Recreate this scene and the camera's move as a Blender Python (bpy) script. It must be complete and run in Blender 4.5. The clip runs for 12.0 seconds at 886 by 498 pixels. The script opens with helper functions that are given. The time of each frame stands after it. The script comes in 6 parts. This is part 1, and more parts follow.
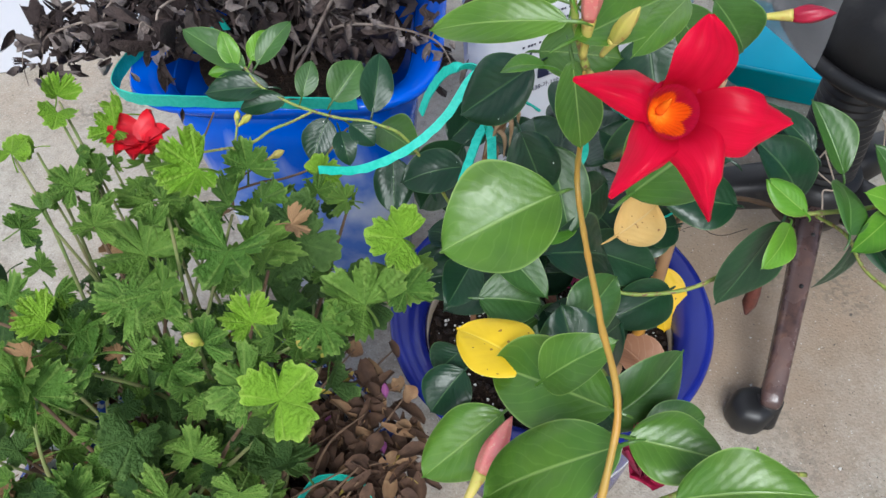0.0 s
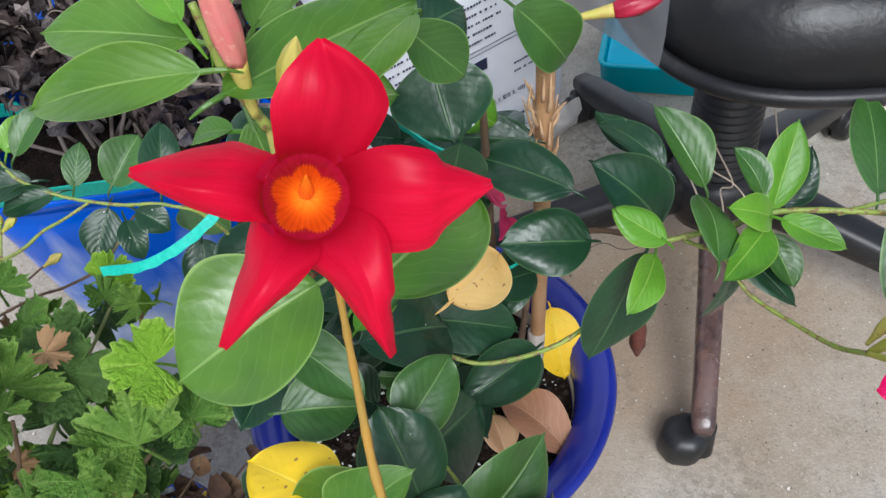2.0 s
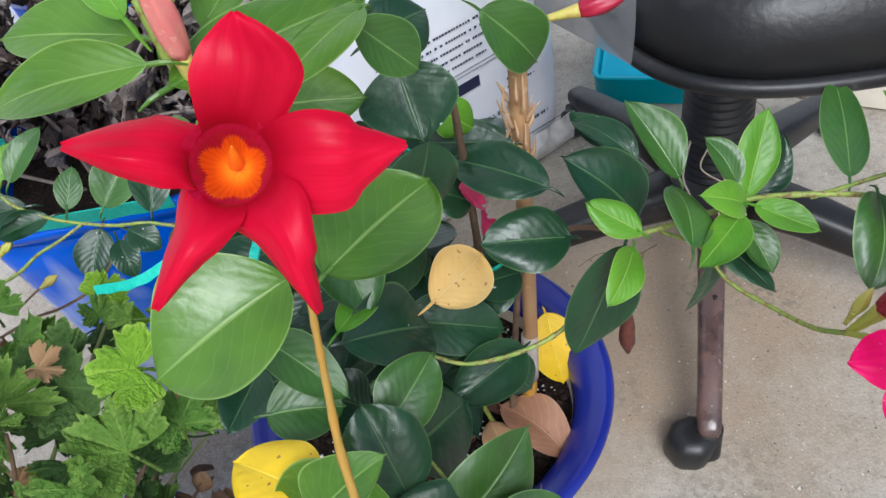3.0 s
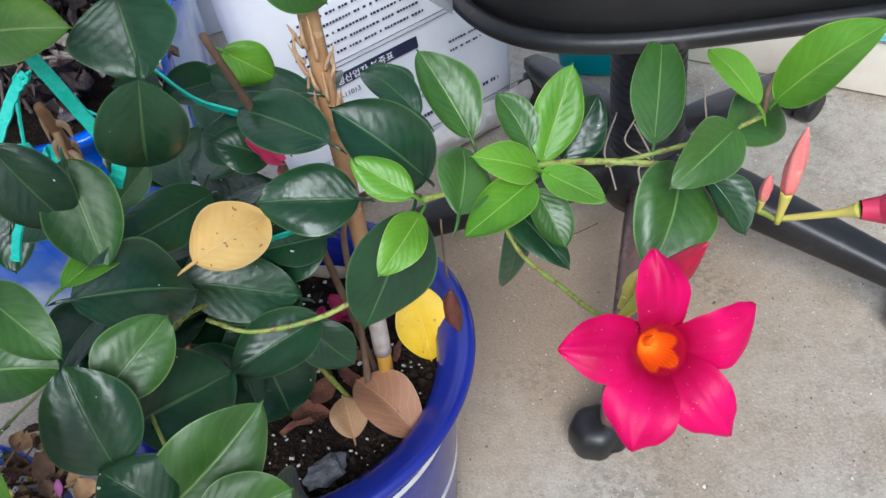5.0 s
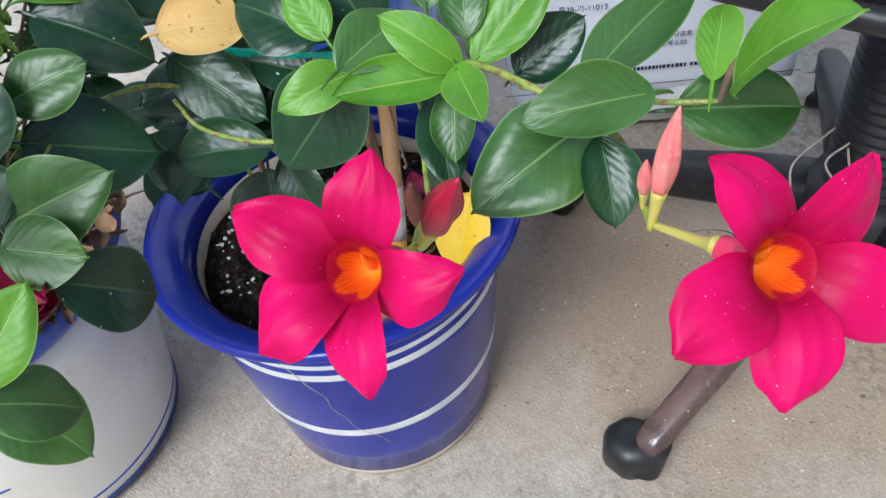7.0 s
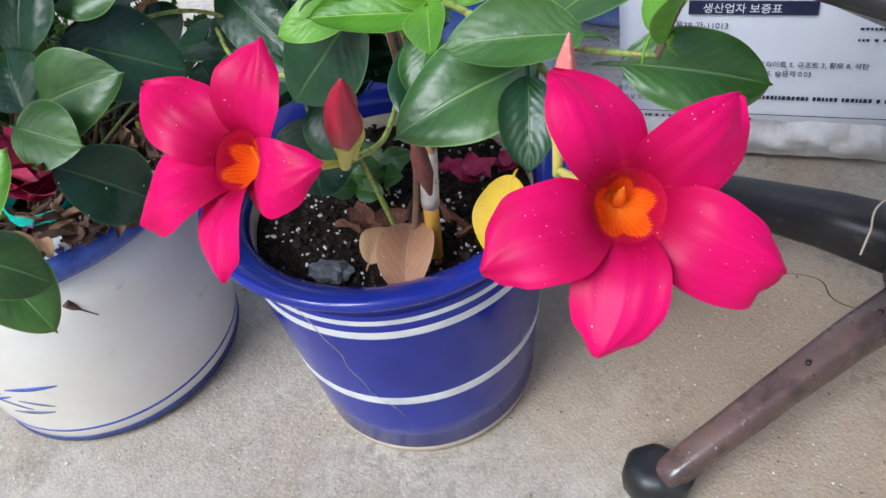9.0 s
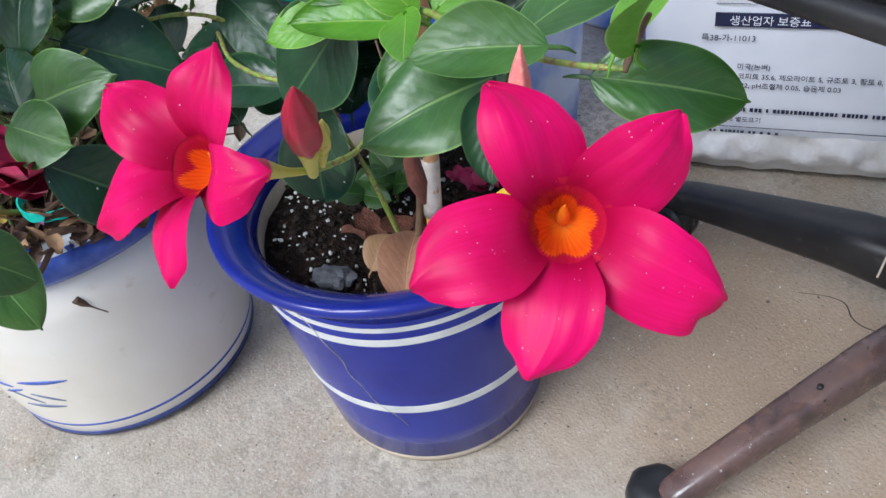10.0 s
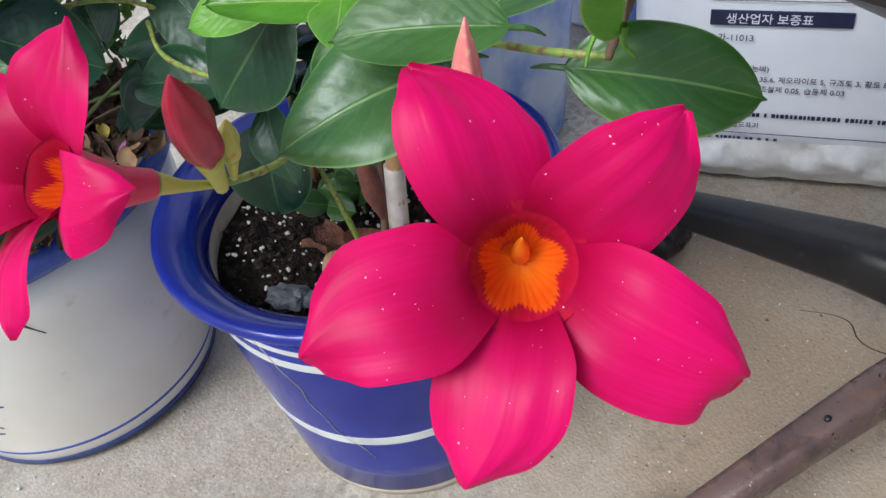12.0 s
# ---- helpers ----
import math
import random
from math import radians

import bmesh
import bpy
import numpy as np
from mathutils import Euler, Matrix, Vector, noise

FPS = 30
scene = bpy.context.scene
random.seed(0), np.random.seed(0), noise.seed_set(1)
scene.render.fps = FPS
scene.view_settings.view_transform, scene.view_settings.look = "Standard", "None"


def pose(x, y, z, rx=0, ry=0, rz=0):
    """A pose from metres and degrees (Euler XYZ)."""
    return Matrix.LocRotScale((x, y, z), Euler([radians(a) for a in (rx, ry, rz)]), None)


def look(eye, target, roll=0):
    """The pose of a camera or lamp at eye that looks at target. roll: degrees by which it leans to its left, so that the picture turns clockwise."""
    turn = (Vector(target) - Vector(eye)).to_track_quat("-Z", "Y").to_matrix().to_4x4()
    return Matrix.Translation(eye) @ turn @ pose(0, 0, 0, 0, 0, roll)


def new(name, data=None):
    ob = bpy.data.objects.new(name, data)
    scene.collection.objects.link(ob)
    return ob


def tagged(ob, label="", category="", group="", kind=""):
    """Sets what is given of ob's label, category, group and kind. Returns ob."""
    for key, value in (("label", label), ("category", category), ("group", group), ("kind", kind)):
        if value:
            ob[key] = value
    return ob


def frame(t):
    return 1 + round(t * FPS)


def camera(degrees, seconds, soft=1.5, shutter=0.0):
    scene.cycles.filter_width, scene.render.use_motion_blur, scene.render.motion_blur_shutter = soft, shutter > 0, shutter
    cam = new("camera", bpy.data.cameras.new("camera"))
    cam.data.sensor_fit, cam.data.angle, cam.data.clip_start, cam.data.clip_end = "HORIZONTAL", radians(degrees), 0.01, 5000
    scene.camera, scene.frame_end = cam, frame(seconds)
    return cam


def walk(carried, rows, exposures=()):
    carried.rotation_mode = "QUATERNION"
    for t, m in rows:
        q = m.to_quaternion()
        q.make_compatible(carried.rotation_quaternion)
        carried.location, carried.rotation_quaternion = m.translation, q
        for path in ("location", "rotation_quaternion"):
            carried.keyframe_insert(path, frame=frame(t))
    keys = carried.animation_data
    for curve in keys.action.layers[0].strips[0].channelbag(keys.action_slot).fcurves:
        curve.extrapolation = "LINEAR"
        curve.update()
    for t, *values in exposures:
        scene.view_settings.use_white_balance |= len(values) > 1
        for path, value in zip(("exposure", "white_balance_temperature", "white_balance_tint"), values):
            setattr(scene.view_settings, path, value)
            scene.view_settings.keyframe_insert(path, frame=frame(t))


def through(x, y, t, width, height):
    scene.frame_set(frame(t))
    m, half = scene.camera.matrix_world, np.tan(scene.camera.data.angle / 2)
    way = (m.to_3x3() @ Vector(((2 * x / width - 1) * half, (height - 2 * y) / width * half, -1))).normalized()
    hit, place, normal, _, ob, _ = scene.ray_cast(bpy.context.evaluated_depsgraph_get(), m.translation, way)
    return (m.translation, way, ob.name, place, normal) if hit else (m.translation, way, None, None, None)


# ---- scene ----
cam = camera(55.2, 12.0)
PATH = [
    (0, (-0.035, -0.515, 0.98), (-0.225, 0.76, -0.549), -3.6),
    (0.5, (-0.003, -0.467, 0.964), (-0.16, 0.832, -0.549), -4.6),
    (1, (0.018, -0.421, 0.94), (-0.091, 0.879, -0.575), -5.4),
    (1.5, (0.04, -0.413, 0.905), (-0.036, 0.887, -0.613), -6.8),
    (2, (0.049, -0.419, 0.912), (-0.034, 0.911, -0.579), -8.9),
    (2.5, (0.056, -0.434, 0.911), (-0.038, 0.927, -0.552), -10.6),
    (3, (0.069, -0.438, 0.905), (-0.045, 0.943, -0.537), -12.3),
    (3.5, (0.103, -0.432, 0.88), (-0.015, 0.956, -0.555), -13.2),
    (3.7, (0.121, -0.423, 0.864), (0.006, 0.962, -0.575), -13.3),
    (5.3, (0.247, -0.415, 0.832), (-0.045, 0.911, -0.636), -11.7),
    (5.5, (0.272, -0.407, 0.81), (-0.083, 0.902, -0.659), -10.5),
    (6, (0.329, -0.383, 0.791), (-0.189, 0.861, -0.687), -9.6),
    (6.5, (0.373, -0.36, 0.779), (-0.36, 0.768, -0.701), -10.8),
    (7, (0.419, -0.341, 0.76), (-0.507, 0.677, -0.692), -11.0),
    (7.2, (0.43, -0.334, 0.75), (-0.52, 0.646, -0.711), -11.2),
    (9, (0.5024, -0.2996, 0.7182), (-0.7042, 0.5156, -0.643), -10.7),
    (9.5, (0.5086, -0.2868, 0.714), (-0.7342, 0.4886, -0.639), -11.0),
    (10, (0.5168, -0.2732, 0.712), (-0.7549, 0.4755, -0.624), -11.3),
    (10.5, (0.499, -0.2606, 0.6962), (-0.7715, 0.4947, -0.632), -10.2),
    (11, (0.4915, -0.2433, 0.6775), (-0.7836, 0.5209, -0.647), -10.3),
    (11.5, (0.4902, -0.2335, 0.6714), (-0.7794, 0.5311, -0.653), -10.7),
    (12, (0.4799, -0.2306, 0.6713), (-0.7792, 0.5363, -0.654), -10.6),
]
walk(cam, [(t, look(eye, target, roll)) for t, eye, target, roll in PATH], ((0, 0.14, 5640, 6), (3.5, 0.22, 5560, 6), (5.5, 0.30, 5470, 6), (9.5, 0.36, 5400, 7), (12, 0.24, 5540, 5)))

# ---- light ----
world = bpy.data.worlds.new("world")
scene.world = world
world.use_nodes = True
wn = world.node_tree.nodes
sky = wn.new("ShaderNodeTexSky")
sky.sky_type, sky.sun_disc = "NISHITA", False
sky.sun_elevation, sky.sun_rotation = radians(48), radians(174)
sky.air_density, sky.dust_density = 1.0, 6.0
wn["Background"].inputs["Strength"].default_value = 0.115
world.node_tree.links.new(sky.outputs["Color"], wn["Background"].inputs["Color"])
sun = new("sun", bpy.data.lights.new("sun", "SUN"))
sun.data.energy, sun.data.angle, sun.data.color = 2.15, radians(30), (1.0, 0.97, 0.93)
sun.matrix_world = look((0.2, -1.9, 2.12), (0, 0, 0))


# ---- materials ----
def material(name, rough=0.5, metal=0.0, spec=0.5, coat=0.0):
    m = bpy.data.materials.new(name)
    m.use_nodes = True
    b = m.node_tree.nodes["Principled BSDF"]
    b.inputs["Roughness"].default_value = rough
    b.inputs["Metallic"].default_value = metal
    b.inputs["Specular IOR Level"].default_value = spec
    b.inputs["Coat Weight"].default_value = coat
    b.inputs["Coat Roughness"].default_value = 0.08
    return m, m.node_tree.nodes, m.node_tree.links, b


def noise_mask(m, scale, low, high, detail=5.0, coords="Object"):
    """A 0..1 mask from noise, between the two thresholds."""
    n, l = m.node_tree.nodes, m.node_tree.links
    tc = n.new("ShaderNodeTexCoord")
    t = n.new("ShaderNodeTexNoise")
    t.inputs["Scale"].default_value, t.inputs["Detail"].default_value = scale, detail
    r = n.new("ShaderNodeMapRange")
    r.inputs["From Min"].default_value, r.inputs["From Max"].default_value = low, high
    l.new(tc.outputs[coords], t.inputs["Vector"])
    l.new(t.outputs["Fac"], r.inputs["Value"])
    return r.outputs["Result"]


def mixed(m, fac, a, b):
    """A mix of two colours (tuples or sockets)."""
    n, l = m.node_tree.nodes, m.node_tree.links
    x = n.new("ShaderNodeMix")
    x.data_type = "RGBA"
    if hasattr(fac, "is_output"):
        l.new(fac, x.inputs["Factor"])
    else:
        x.inputs["Factor"].default_value = fac
    for k, c in (("A", a), ("B", b)):
        s = [i for i in x.inputs if i.name == k and i.type == "RGBA"][0]
        if isinstance(c, tuple):
            s.default_value = (*c, 1)
        else:
            l.new(c, s)
    return [o for o in x.outputs if o.type == "RGBA"][0]


def bump(m, height, strength, distance):
    n, l = m.node_tree.nodes, m.node_tree.links
    bp = n.new("ShaderNodeBump")
    bp.inputs["Strength"].default_value, bp.inputs["Distance"].default_value = strength, distance
    l.new(height, bp.inputs["Height"])
    l.new(bp.outputs["Normal"], n["Principled BSDF"].inputs["Normal"])
    return bp


def worn(name, a, b, scale, rough, bumps=0.2, depth=0.001, fine=6.0, c=None, spots=(0.62, 0.7), metal=0.0, spec=0.5, coat=0.0):
    """Two tones at a large scale, a third in spots, with fine relief."""
    m, n, l, p = material(name, rough, metal, spec, coat)
    col = mixed(m, noise_mask(m, scale, 0.35, 0.65), a, b)
    if c:
        col = mixed(m, noise_mask(m, scale * 3.7, *spots), col, c)
    l.new(col, p.inputs["Base Color"])
    if bumps:
        bump(m, noise_mask(m, scale * fine, 0.2, 0.8), bumps, depth)
    return m


def scaled(m, v, k):
    """A mask scaled down."""
    x = m.node_tree.nodes.new("ShaderNodeMath")
    x.operation = "MULTIPLY"
    x.inputs[1].default_value = k
    m.node_tree.links.new(v, x.inputs[0])
    return x.outputs[0]


def math_node(m, op, a, b=None):
    n, l = m.node_tree.nodes, m.node_tree.links
    x = n.new("ShaderNodeMath")
    x.operation = op
    for i, v in enumerate((a, b)):
        if v is None:
            continue
        if isinstance(v, (int, float)):
            x.inputs[i].default_value = v
        else:
            l.new(v, x.inputs[i])
    return x.outputs[0]


def ramp(m, v, low, high):
    n, l = m.node_tree.nodes, m.node_tree.links
    r = n.new("ShaderNodeMapRange")
    r.inputs["From Min"].default_value, r.inputs["From Max"].default_value = low, high
    l.new(v, r.inputs["Value"])
    return r.outputs["Result"]


def concrete():
    """Worn cement: grey-green in the open, tan where water has stood, with fine sand, pits and a few pale chips."""
    m, n, l, p = material("concrete", 0.85, spec=0.3)
    col = mixed(m, noise_mask(m, 2.6, 0.40, 0.62, 4.0), (0.420, 0.380, 0.320), (0.345, 0.282, 0.218))
    tc = n.new("ShaderNodeTexCoord")
    mp = n.new("ShaderNodeMapping")
    mp.inputs["Location"].default_value, mp.inputs["Scale"].default_value = (-0.46, -0.80, 0), (2.3, 3.3, 0)
    l.new(tc.outputs["Object"], mp.inputs["Vector"])
    far = n.new("ShaderNodeVectorMath")
    far.operation = "LENGTH"
    l.new(mp.outputs["Vector"], far.inputs[0])
    wet = ramp(m, math_node(m, "ADD", far.outputs["Value"], math_node(m, "MULTIPLY", noise_mask(m, 7.0, 0.2, 0.8, 6.0), 0.8)), 1.55, 0.75)
    damp = mixed(m, noise_mask(m, 4.0, 0.35, 0.65, 5.0), (0.330, 0.238, 0.158), (0.280, 0.195, 0.125))
    col = mixed(m, scaled(m, noise_mask(m, 6.0, 0.46, 0.64, 8.0), 0.8), col, (0.480, 0.445, 0.385))
    col = mixed(m, scaled(m, noise_mask(m, 15.0, 0.52, 0.68, 9.0), 0.60), col, (0.235, 0.200, 0.148))
    col = mixed(m, scaled(m, noise_mask(m, 70.0, 0.46, 0.66, 9.0), 0.42), col, (0.235, 0.215, 0.172))
    col = mixed(m, scaled(m, noise_mask(m, 260.0, 0.45, 0.68, 8.0), 0.45), col, (0.53, 0.495, 0.42))
    col = mixed(m, scaled(m, noise_mask(m, 420.0, 0.55, 0.70, 5.0), 0.40), col, (0.17, 0.152, 0.12))
    damp = mixed(m, scaled(m, noise_mask(m, 260.0, 0.45, 0.68, 8.0), 0.25), damp, (0.45, 0.36, 0.26))
    col = mixed(m, math_node(m, "MULTIPLY", wet, 0.80), col, damp)
    lichen = math_node(m, "MULTIPLY", noise_mask(m, 5.5, 0.50, 0.66, 5.0), noise_mask(m, 95.0, 0.46, 0.60, 6.0))
    col = mixed(m, scaled(m, lichen, 0.62), col, (0.150, 0.138, 0.110))
    col = mixed(m, scaled(m, noise_mask(m, 250.0, 0.68, 0.73, 2.0), 0.8), col, (0.12, 0.105, 0.085))
    col = mixed(m, noise_mask(m, 230.0, 0.735, 0.765, 1.0), col, (0.62, 0.59, 0.53))
    col = mixed(m, noise_mask(m, 120.0, 0.715, 0.75, 2.0), col, (0.11, 0.095, 0.08))
    l.new(col, p.inputs["Base Color"])
    bump(m, noise_mask(m, 300.0, 0.25, 0.75, 9.0), 0.50, 0.0016)
    return m


def scuffed_steel():
    """Brown paint gone dull, rubbed dark in places, with rust and small chips."""
    m, n, l, p = material("brown_steel", 0.45, spec=0.55)
    col = mixed(m, noise_mask(m, 14.0, 0.40, 0.62, 6.0), (0.118, 0.070, 0.060), (0.072, 0.046, 0.043))
    col = mixed(m, scaled(m, noise_mask(m, 34.0, 0.55, 0.68, 8.0), 0.7), col, (0.036, 0.027, 0.028))
    col = mixed(m, scaled(m, noise_mask(m, 48.0, 0.56, 0.70, 8.0), 0.6), col, (0.175, 0.100, 0.072))
    col = mixed(m, noise_mask(m, 260.0, 0.70, 0.75, 2.0), col, (0.018, 0.014, 0.014))
    col = mixed(m, noise_mask(m, 210.0, 0.735, 0.76, 2.0), col, (0.42, 0.38, 0.36))
    l.new(col, p.inputs["Base Color"])
    l.new(scaled(m, noise_mask(m, 34.0, 0.70, 0.25, 8.0), 0.65), p.inputs["Roughness"])
    bump(m, noise_mask(m, 240.0, 0.25, 0.75, 6.0), 0.3, 0.0006)
    return m


CONCRETE = concrete()
WALL_PAINT = worn("wall_paint", (0.62, 0.64, 0.70), (0.54, 0.56, 0.61), 3.0, 0.8, 0.15, 0.001, 30, (0.45, 0.44, 0.43))
BLUE_GLAZE = worn("blue_glaze", (0.012, 0.018, 0.20), (0.020, 0.032, 0.28), 9.0, 0.14, 0.05, 0.0006, 4, (0.03, 0.04, 0.25), (0.7, 0.8), spec=0.4)
WHITE_BAND = worn("white_band", (0.72, 0.72, 0.68), (0.55, 0.56, 0.55), 40.0, 0.3, 0.1, 0.0005)
BARE_CLAY = worn("bare_clay", (0.55, 0.47, 0.37), (0.42, 0.35, 0.26), 30.0, 0.85, 0.3, 0.0008)
CREAM_GLAZE = worn("cream_glaze", (0.80, 0.765, 0.70), (0.72, 0.67, 0.58), 7.0, 0.22, 0.03, 0.0006, 4, (0.5, 0.42, 0.32), (0.66, 0.85), coat=0.3)
INK_BLUE = worn("ink_blue", (0.03, 0.06, 0.32), (0.07, 0.12, 0.42), 60.0, 0.25, 0.0)
NAVY_BAND = worn("navy_band", (0.025, 0.035, 0.13), (0.04, 0.06, 0.19), 60.0, 0.25, 0.0)
GREY_BLUE = worn("grey_blue", (0.10, 0.13, 0.22), (0.16, 0.19, 0.28), 60.0, 0.25, 0.0)
SOIL = worn("soil", (0.011, 0.007, 0.005), (0.026, 0.016, 0.011), 60.0, 0.95, 0.9, 0.006, 5, (0.09, 0.055, 0.035), (0.62, 0.7), spec=0.2)
PERLITE = worn("perlite", (0.75, 0.73, 0.68), (0.55, 0.53, 0.48), 200.0, 0.8, 0.3, 0.0005)
BLACK_PLASTIC = worn("black_plastic", (0.012, 0.012, 0.013), (0.022, 0.021, 0.022), 20.0, 0.38, 0.2, 0.0006, 12, (0.06, 0.055, 0.050), (0.62, 0.8), spec=0.35)
BLACK_VINYL = worn("black_vinyl", (0.010, 0.010, 0.011), (0.020, 0.019, 0.019), 6.0, 0.30, 0.25, 0.0010, 24, (0.05, 0.048, 0.046), (0.58, 0.80), spec=0.28)
BROWN_STEEL = scuffed_steel()
RUBBER = worn("rubber", (0.010, 0.010, 0.011), (0.02, 0.02, 0.02), 30.0, 0.42, 0.1, 0.0004, 8)
TURQUOISE = worn("turquoise_plastic", (0.0, 0.44, 0.55), (0.0, 0.38, 0.50), 8.0, 0.35, 0.05, 0.0004)
BAG_WHITE = worn("bag_plastic", (0.80, 0.81, 0.86), (0.72, 0.74, 0.80), 12.0, 0.38, 0.12, 0.002, 6)
PRINT_NAVY = worn("print_navy", (0.012, 0.016, 0.05), (0.02, 0.025, 0.07), 50.0, 0.4, 0.0)


# ---- mesh helpers ----
def part(name, bm, mat, parent=None, label="", smooth=True):
    """Links a bmesh as one mesh object, under a thing or a part if given."""
    me = bpy.data.meshes.new(name)
    bmesh.ops.recalc_face_normals(bm, faces=bm.faces)
    if smooth:
        for f in bm.faces:
            f.smooth = True
    bm.to_mesh(me)
    bm.free()
    ob = new(name, me)
    for m in (mat if isinstance(mat, (list, tuple)) else (mat,)):
        me.materials.append(m)
    if parent is not None:
        ob.parent = parent
    if label:
        ob["label"] = label
    return ob


def thing(name, at, label, category, group="", kind=""):
    ob = new(name)
    ob.empty_display_size = 0.05
    ob.location = at
    return tagged(ob, label, category, group, kind)


def lathe(profile, segs=96, wobble=0.0):
    """A turned body from (radius, height) pairs."""
    bm = bmesh.new()
    rings = []
    for r, z in profile:
        if r < 1e-6:
            rings.append([bm.verts.new((0, 0, z))])
        else:
            rings.append([bm.verts.new((r * (1 + wobble * math.sin(3 * a + 20 * z)) * math.cos(a), r * math.sin(a), z))
                          for a in (2 * math.pi * i / segs for i in range(segs))])
    for p, q in zip(rings, rings[1:]):
        for i in range(segs):
            j = (i + 1) % segs
            if len(p) == 1:
                bm.faces.new((p[0], q[i], q[j]))
            elif len(q) == 1:
                bm.faces.new((p[i], p[j], q[0]))
            else:
                bm.faces.new((p[i], p[j], q[j], q[i]))
    return bm


def spline(points, n):
    """n points along a Catmull-Rom curve through the given ones."""
    pts = [Vector(p) for p in points]
    pts = [2 * pts[0] - pts[1], *pts, 2 * pts[-1] - pts[-2]]
    out = []
    for k in range(n):
        u = k / (n - 1) * (len(pts) - 3)
        i = min(int(u), len(pts) - 4)
        f = u - i
        a, b, c, d = pts[i:i + 4]
        out.append(0.5 * (2 * b + (c - a) * f + (2 * a - 5 * b + 4 * c - d) * f * f + (3 * b - a - 3 * c + d) * f ** 3))
    return out


def tube(points, radii, segs=10, n=None, caps=True, bm=None, knots=0.0):
    """A tube along a smooth curve, its radius going from the first to the last of radii."""
    bm = bm or bmesh.new()
    line = spline(points, n or 6 * len(points)) if len(points) > 2 else [Vector(points[0]).lerp(Vector(points[1]), i / 5) for i in range(6)]
    up = Vector((0.13, 0.31, 0.94))
    rings = []
    for k, p in enumerate(line):
        d = (line[min(k + 1, len(line) - 1)] - line[max(k - 1, 0)]).normalized()
        if abs(d.dot(up)) > 0.97:
            up = Vector((0.9, -0.3, 0.2))
        x = d.cross(up).normalized()
        up = x.cross(d).normalized()
        u = k / (len(line) - 1) * (len(radii) - 1)
        i = min(int(u), len(radii) - 2)
        r = radii[i] + (radii[i + 1] - radii[i]) * (u - i)
        if knots:
            r *= 1 + knots * max(0.0, math.sin(k * 1.9)) ** 4
        rings.append([bm.verts.new(p + r * (math.cos(a) * x + math.sin(a) * up)) for a in (2 * math.pi * i / segs for i in range(segs))])
    for p, q in zip(rings, rings[1:]):
        for i in range(segs):
            bm.faces.new((p[i], p[(i + 1) % segs], q[(i + 1) % segs], q[i]))
    if caps:
        bm.faces.new(list(reversed(rings[0])))
        bm.faces.new(rings[-1])
    return bm


def rounded_box(x, y, z, r=0.01, segs=3):
    bm = bmesh.new()
    bmesh.ops.create_cube(bm, size=1, matrix=Matrix.Diagonal((x, y, z, 1)))
    bmesh.ops.bevel(bm, geom=bm.edges[:], offset=r, segments=segs, profile=0.5, affect="EDGES")
    return bm


def loft(rings, close_ends=True):
    """A skin over rings with equal numbers of points."""
    bm = bmesh.new()
    vs = [[bm.verts.new(p) for p in r] for r in rings]
    n = len(vs[0])
    for p, q in zip(vs, vs[1:]):
        for i in range(n):
            bm.faces.new((p[i], p[(i + 1) % n], q[(i + 1) % n], q[i]))
    if close_ends:
        bm.faces.new(list(reversed(vs[0])))
        bm.faces.new(vs[-1])
    return bm


# ---- setting ----
def ground():
    bm = bmesh.new()
    steps = [-400, -60, -12, -4] + [-2 + 0.1 * i for i in range(41)] + [4, 12, 60, 400]
    grid = [[bm.verts.new((x, y, 0.0016 * noise.noise((x * 3, y * 3, 0.3)) if abs(x) < 2.1 and abs(y) < 2.1 else 0)) for x in steps] for y in steps]
    for a, b in zip(grid, grid[1:]):
        for i in range(len(steps) - 1):
            bm.faces.new((a[i], a[i + 1], b[i + 1], b[i]))
    return tagged(part("ground", bm, CONCRETE), "weathered beige concrete floor with stains and pits", "floor", kind="structure")


ground()


def wall():
    bm = rounded_box(6.0, 0.15, 2.8, 0.004, 1)
    ob = tagged(part("wall_north", bm, WALL_PAINT, smooth=False), "pale painted house wall behind the pots", "wall", kind="structure")
    ob.matrix_world = pose(-0.19, 1.112, 1.4, 0, 0, 22.7)


wall()


